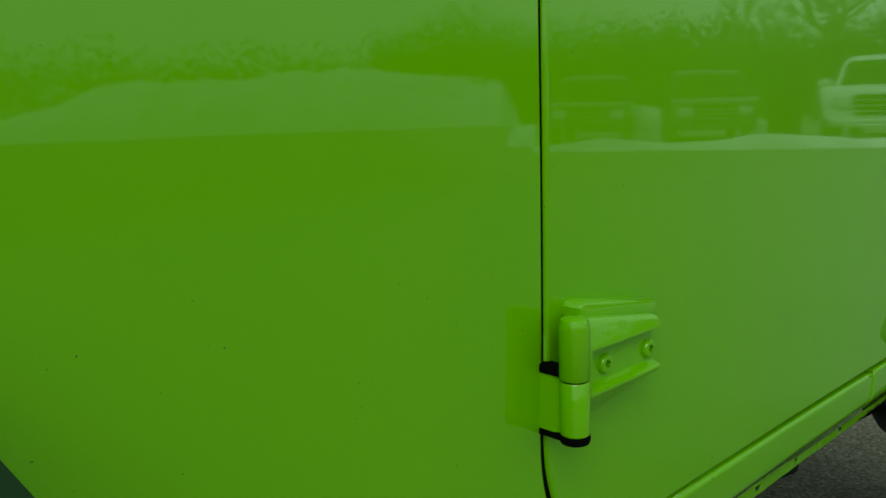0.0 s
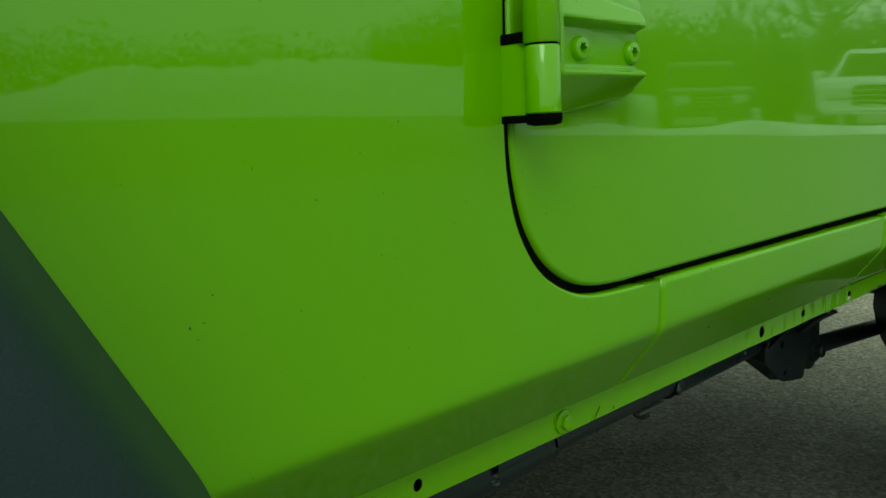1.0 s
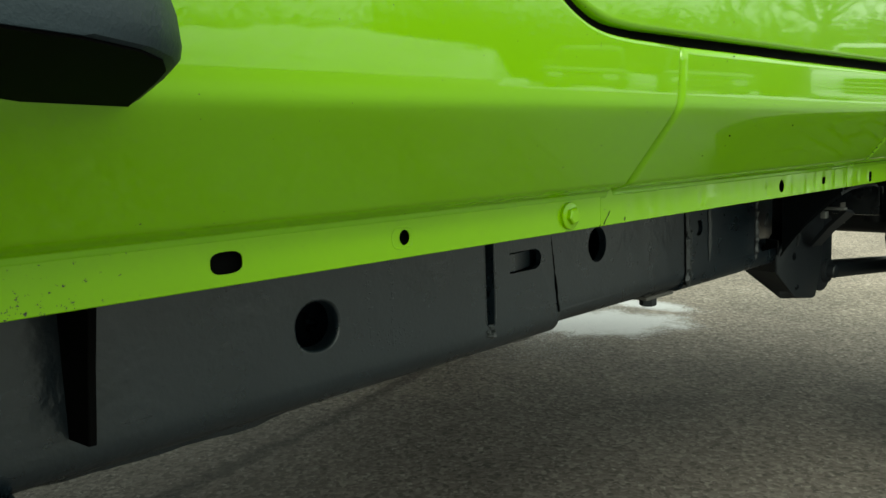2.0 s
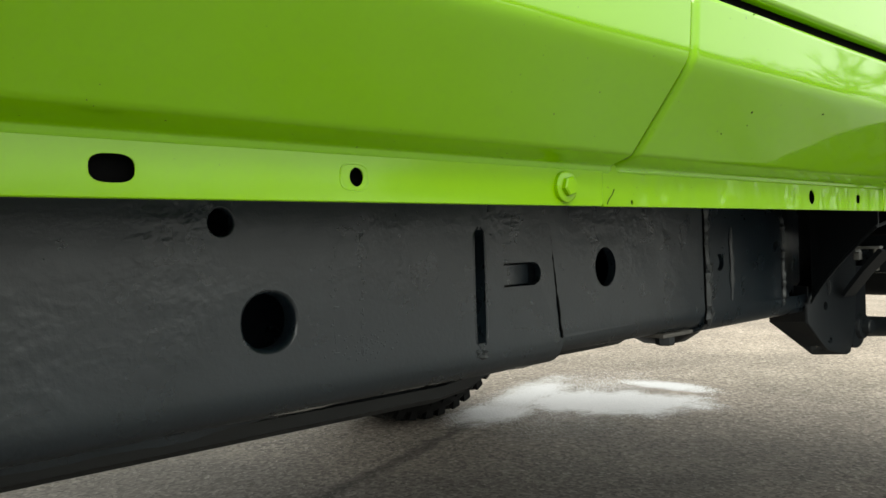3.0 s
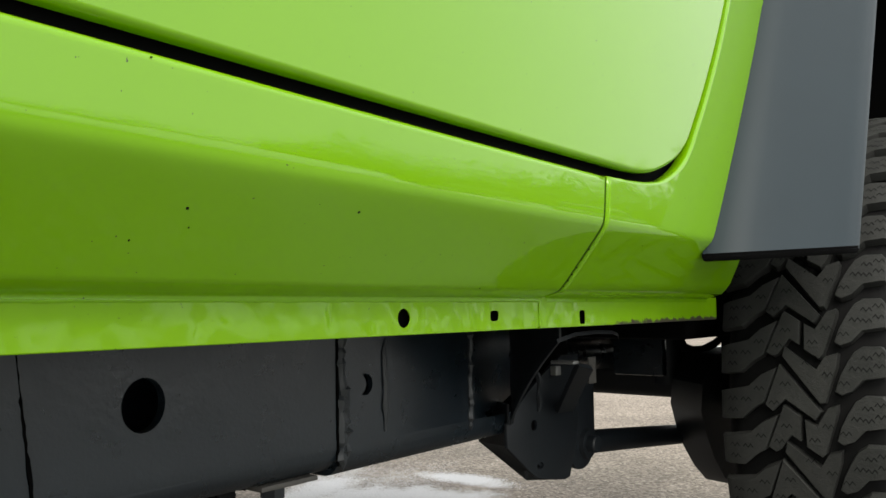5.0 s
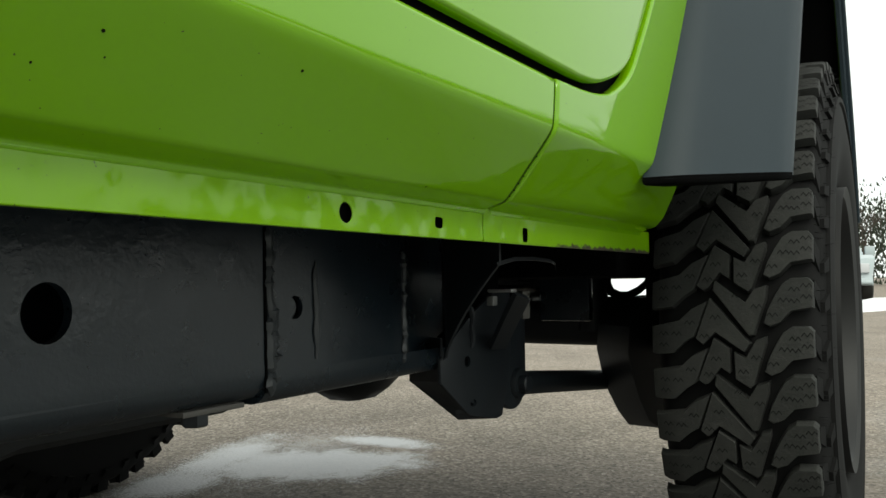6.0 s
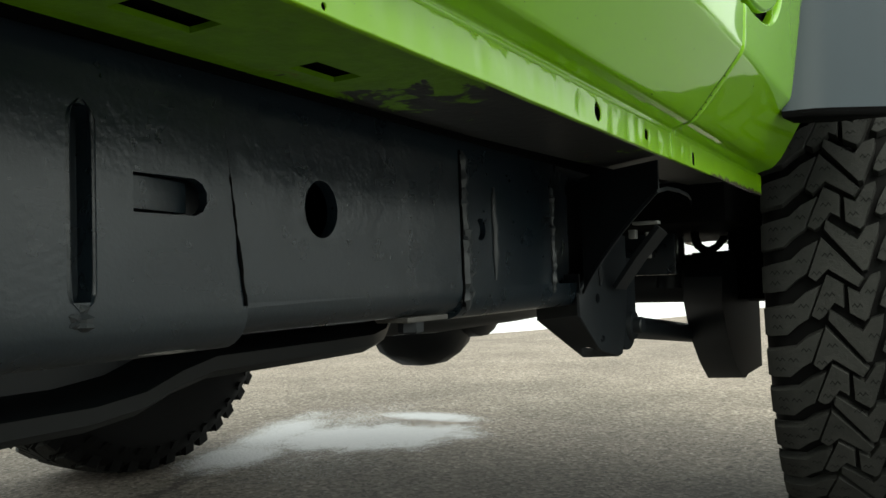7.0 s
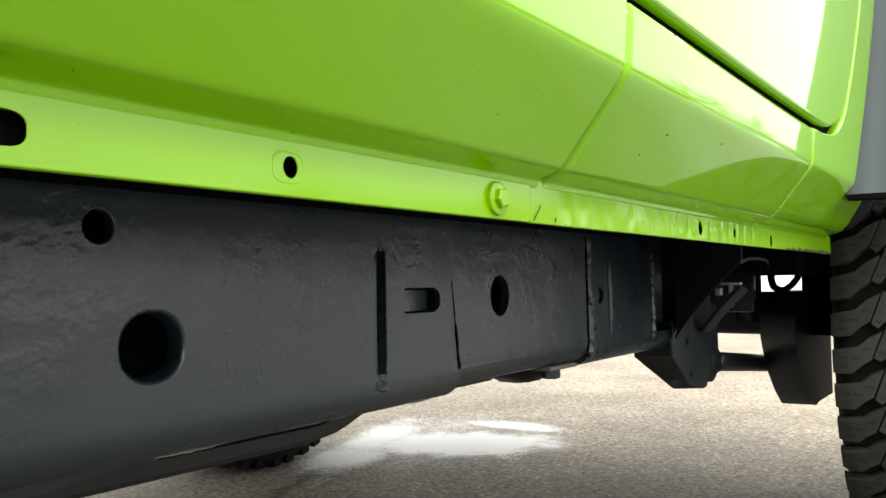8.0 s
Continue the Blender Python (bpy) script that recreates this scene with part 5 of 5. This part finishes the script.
def loft_car(name, label, at, length, width, height, colour, truck=False, group=""):
    """A parked vehicle with its nose along -x: hull, glasshouse, grille, lamps, bumper and wheels."""
    c = thing(name, label, "car", at, group)
    paint, n, l, b = material(name + "_paint", colour, 0.4, 0.0, 1.0, 0.03)
    bonnet = height * (0.62 if truck else 0.60)
    hull = [(0.0, 0.35), (0.05, bonnet * 0.55), (0.12, bonnet * 0.92), (0.3, bonnet), (1.25, bonnet * 1.03), (length * 0.6, bonnet * 1.02), (length - 0.05, bonnet), (length, 0.5), (length - 0.05, 0.35)]
    bm = bmesh.new()
    sweep(bm, [[(x, y * (1 if 0.05 < x < length - 0.1 else 0.93), z) for x, z in hull] for y in (-width / 2, -width / 2 + 0.05, 0, width / 2 - 0.05, width / 2)])
    bmesh.ops.bevel(bm, geom=[e for e in bm.edges if len(e.link_faces) == 2 and e.calc_face_angle(0) > 0.6], offset=0.04, segments=2, affect="EDGES")
    part("body", bm, paint, c)
    cab_end = length * (0.62 if truck else 0.93)
    cab = [(1.05, bonnet * 0.99), (1.75, height - 0.06), (1.95, height), (cab_end - 0.35, height), (cab_end - 0.2, height - 0.05), (cab_end, bonnet * 0.99)]
    bm = bmesh.new()
    sweep(bm, [[(x, y * (1 if z < bonnet else 0.84), z) for x, z in cab] for y in (-width / 2 + 0.05, width / 2 - 0.05)])
    bmesh.ops.bevel(bm, geom=bm.edges[:], offset=0.05, segments=2, affect="EDGES")
    part("cab", bm, paint, c)
    bm = bmesh.new()
    sweep(bm, [[(x - 0.055, y * s, z) for y in (-1, 1)] + [(x + 0.02, y * s, z) for y in (1, -1)] for x, z, s in ((1.16, bonnet * 1.06, width / 2 - 0.16), (1.69, height - 0.13, (width / 2 - 0.12) * 0.84))])
    part("windscreen", bm, GLASS_DARK, c)
    for sgn in (-1, 1):
        bm = bmesh.new()
        sweep(bm, [[(1.45, sgn * (width / 2 - 0.045), bonnet * 1.04), (cab_end - 0.25, sgn * (width / 2 - 0.045), bonnet * 1.04), (cab_end - 0.45, sgn * (width / 2 * 0.865), height - 0.12), (1.95, sgn * (width / 2 * 0.865), height - 0.12)],
                   [(1.45, sgn * (width / 2 - 0.1), bonnet * 1.04), (cab_end - 0.25, sgn * (width / 2 - 0.1), bonnet * 1.04), (cab_end - 0.45, sgn * (width / 2 * 0.8), height - 0.12), (1.95, sgn * (width / 2 * 0.8), height - 0.12)]])
        part("side_window", bm, GLASS_DARK, c)
        bm = box(bmesh.new(), -0.02, 0.12, sgn * width * 0.34 - 0.17, sgn * width * 0.34 + 0.17, bonnet * 0.62, bonnet * 0.82, 0.03)
        part("headlight", bm, LAMP_LENS, c)
        bm = box(bmesh.new(), 1.35, 1.5, sgn * (width / 2 + 0.1) - 0.1, sgn * (width / 2 + 0.1) + 0.1, bonnet * 1.02, bonnet * 1.02 + 0.2, 0.03)
        part("mirror", bm, paint, c)
        for x in (0.85, length - 1.0):
            wh = new("wheel")
            wh.parent = c
            wh.matrix_basis = pose(x, sgn * (width / 2 - 0.1), 0.37)
            bm = revolve(bmesh.new(), [(0.2, -0.12), (0.33, -0.12), (0.37, -0.09), (0.37, 0.09), (0.33, 0.12), (0.2, 0.12)], 24)
            part("tyre", bm, RUBBER, wh)
            bm = revolve(bmesh.new(), [(0.0, -0.1), (0.2, -0.11), (0.21, 0.11), (0.0, 0.1)], 24)
            part("rim", bm, RIM_GREY, wh)
    bm = box(bmesh.new(), -0.03, 0.1, -width * 0.24, width * 0.24, bonnet * 0.50, bonnet * 0.86, 0.03)
    part("grille", bm, BLACK, c)
    for k in range(3):
        bm = box(bmesh.new(), -0.05, 0.0, -width * 0.24, width * 0.24, bonnet * (0.56 + 0.1 * k), bonnet * (0.575 + 0.1 * k), 0.006)
        part("grille_bar", bm, CHROME, c)
    bm = box(bmesh.new(), -0.10, 0.1, -width * 0.46, width * 0.46, 0.38, bonnet * 0.45, 0.05)
    part("bumper", bm, CHROME if truck else paint, c)
    return c


def facing(az, d, extra=0.0):
    x, y = polar(az, d)
    return pose(x, y, 0, 0, 0, az + extra)


loft_car("pickup_truck", "silver-white full-size pickup truck parked behind a snow ridge", facing(-19.0, 18.7, 4), 5.6, 2.05, 2.0, (0.72, 0.74, 0.77), True)
loft_car("parked_suv", "dark blue-grey suv parked behind a snow ridge", facing(-28.2, 18.7, -8), 4.7, 1.95, 1.80, (0.016, 0.018, 0.022))
loft_car("parked_suv", "dark maroon suv parked between snow heaps", facing(-37.0, 19.0, 6), 4.7, 1.95, 1.78, (0.022, 0.012, 0.012))
loft_car("parked_car", "pale grey car parked across the car park", pose(18.6, 1.6, 0, 0, 0, 12), 4.5, 1.8, 1.62, (0.40, 0.46, 0.48))
bm = bmesh.new()
ob = thing("waste_bin", "dark plastic bin beside the pickup truck", "bin", facing(-23.9, 18.2))
part("body", box(bm, -0.3, 0.3, -0.3, 0.3, 0.0, 0.95, 0.06), BLACK, ob)
part("lid", box(bmesh.new(), -0.34, 0.34, -0.34, 0.34, 0.95, 1.05, 0.04), BLACK, ob)


def bare_tree(height, seed):
    """Trunk and limbs by repeated forking, and a crown of fine twigs."""
    rnd = random.Random(seed)
    wood, twig = bmesh.new(), bmesh.new()

    def grow(p, d, length, r, level):
        q = p + d * length
        bend = p.lerp(q, 0.5) + Vector((rnd.uniform(-1, 1), rnd.uniform(-1, 1), 0)) * length * 0.05
        tube(wood, [p, bend, q], r, 5 if level < 2 else 3, [r, r * 0.85, r * 0.7])
        if level >= 4:
            for _ in range(6):
                e = (d + Vector((rnd.uniform(-1, 1), rnd.uniform(-1, 1), rnd.uniform(-0.4, 0.9)))).normalized()
                a = p.lerp(q, rnd.uniform(0.2, 1))
                s = e.orthogonal().normalized() * 0.016
                z = a + e * length * rnd.uniform(0.5, 1.1)
                twig.faces.new([twig.verts.new(v) for v in (a - s, a + s, z)])
            return
        for k in range(rnd.choice((2, 3, 3))):
            e = (d + Vector((rnd.uniform(-1, 1), rnd.uniform(-1, 1), rnd.uniform(-0.15, 0.6))) * (0.55 + 0.08 * level)).normalized()
            grow(p.lerp(q, rnd.uniform(0.6, 1.0)), e, length * rnd.uniform(0.62, 0.82), r * 0.62, level + 1)

    grow(Vector((0, 0, -0.1)), Vector((0, 0, 1)), height * 0.28, height * 0.018, 0)
    a, b = finish(wood, 60), finish(twig, 60)
    a.materials.append(BARK)
    b.materials.append(TWIGS)
    return a, b


TREES = [bare_tree(11, 5), bare_tree(9, 12), bare_tree(12, 21)]


def tree(az, d, kind, size=1.0):
    x, y = polar(az, d)
    t = thing("bare_tree", "tall leafless winter tree behind the car park", "tree", pose(x, y, 0, 0, 0, az * 37) @ Matrix.Scale(size, 4), "bare trees")
    part("trunk", TREES[kind][0], BARK, t)
    part("crown", TREES[kind][1], TWIGS, t)


for az, d, kind, size in ((-44.5, 46, 1, 0.8), (-36, 44, 1, 0.8), (-33, 42, 0, 0.75), (-31, 46, 1, 0.8), (-27.5, 40, 0, 0.9), (-25, 44, 2, 0.8), (-22.5, 38, 2, 0.95), (-20, 42, 0, 1.0), (-16, 40, 2, 0.9),
                          (-12, 44, 0, 1.0), (-7, 46, 2, 0.9), (2.2, 60, 0, 0.7), (3.6, 55, 1, 0.8), (6, 62, 2, 0.8), (14, 50, 0, 0.8), (24, 55, 2, 0.8), (33, 50, 1, 0.9), (-58, 50, 1, 0.7), (-70, 52, 0, 0.6)):
    tree(az, d, kind, size)


def thicket(seed):
    """A wood edge all round the car park: thousands of small leaning sprays with gaps."""
    rnd = random.Random(seed)
    bm = bmesh.new()
    for _ in range(200000):
        az = rnd.uniform(0, 360)
        d = rnd.uniform(54, 64)
        x, y = polar(az, d)
        top = (0.72 + 0.5 * rnd.random() ** 1.5) * (5.6 + 1.3 * noise.noise(Vector((az * 0.12, 3.1, 0))) + 0.9 * noise.noise(Vector((az * 0.5, 7.7, 0))))
        z = rnd.uniform(0, 1) ** 0.8 * top
        s = rnd.uniform(0.06, 0.16)
        a = rnd.uniform(0, 6.28)
        u = Vector((math.cos(a), math.sin(a), rnd.uniform(-0.3, 0.3))) * s
        v = Vector((rnd.uniform(-0.4, 0.4), rnd.uniform(-0.4, 0.4), 1)) * s * 2.4
        p = Vector((x, y, z))
        bm.faces.new([bm.verts.new(q) for q in (p - u, p + u * 0.6 + v * 0.2, p + v)])
    for _ in range(120000):
        az = rnd.uniform(-52, -6)
        x, y = polar(az, rnd.uniform(50, 58))
        top = (0.55 + 0.6 * rnd.random() ** 1.3) * (6.0 + 1.8 * noise.noise(Vector((az * 0.16, 5.2, 0))) + 0.8 * noise.noise(Vector((az * 0.7, 1.7, 0))))
        z = rnd.uniform(0, 1) ** 0.9 * top
        s = rnd.uniform(0.03, 0.09)
        a = rnd.uniform(0, 6.28)
        u = Vector((math.cos(a), math.sin(a), rnd.uniform(-0.3, 0.3))) * s
        v = Vector((rnd.uniform(-0.4, 0.4), rnd.uniform(-0.4, 0.4), 1)) * s * 4.0
        p = Vector((x, y, z))
        bm.faces.new([bm.verts.new(q) for q in (p - u, p + u * 0.6 + v * 0.2, p + v)])
    return finish(bm, 60)


woods = new("woods", thicket(4))
woods.data.materials.append(EVERGREEN)
tagged(woods, "dark scrubby wood edge round the car park", "woods", kind="stuff")
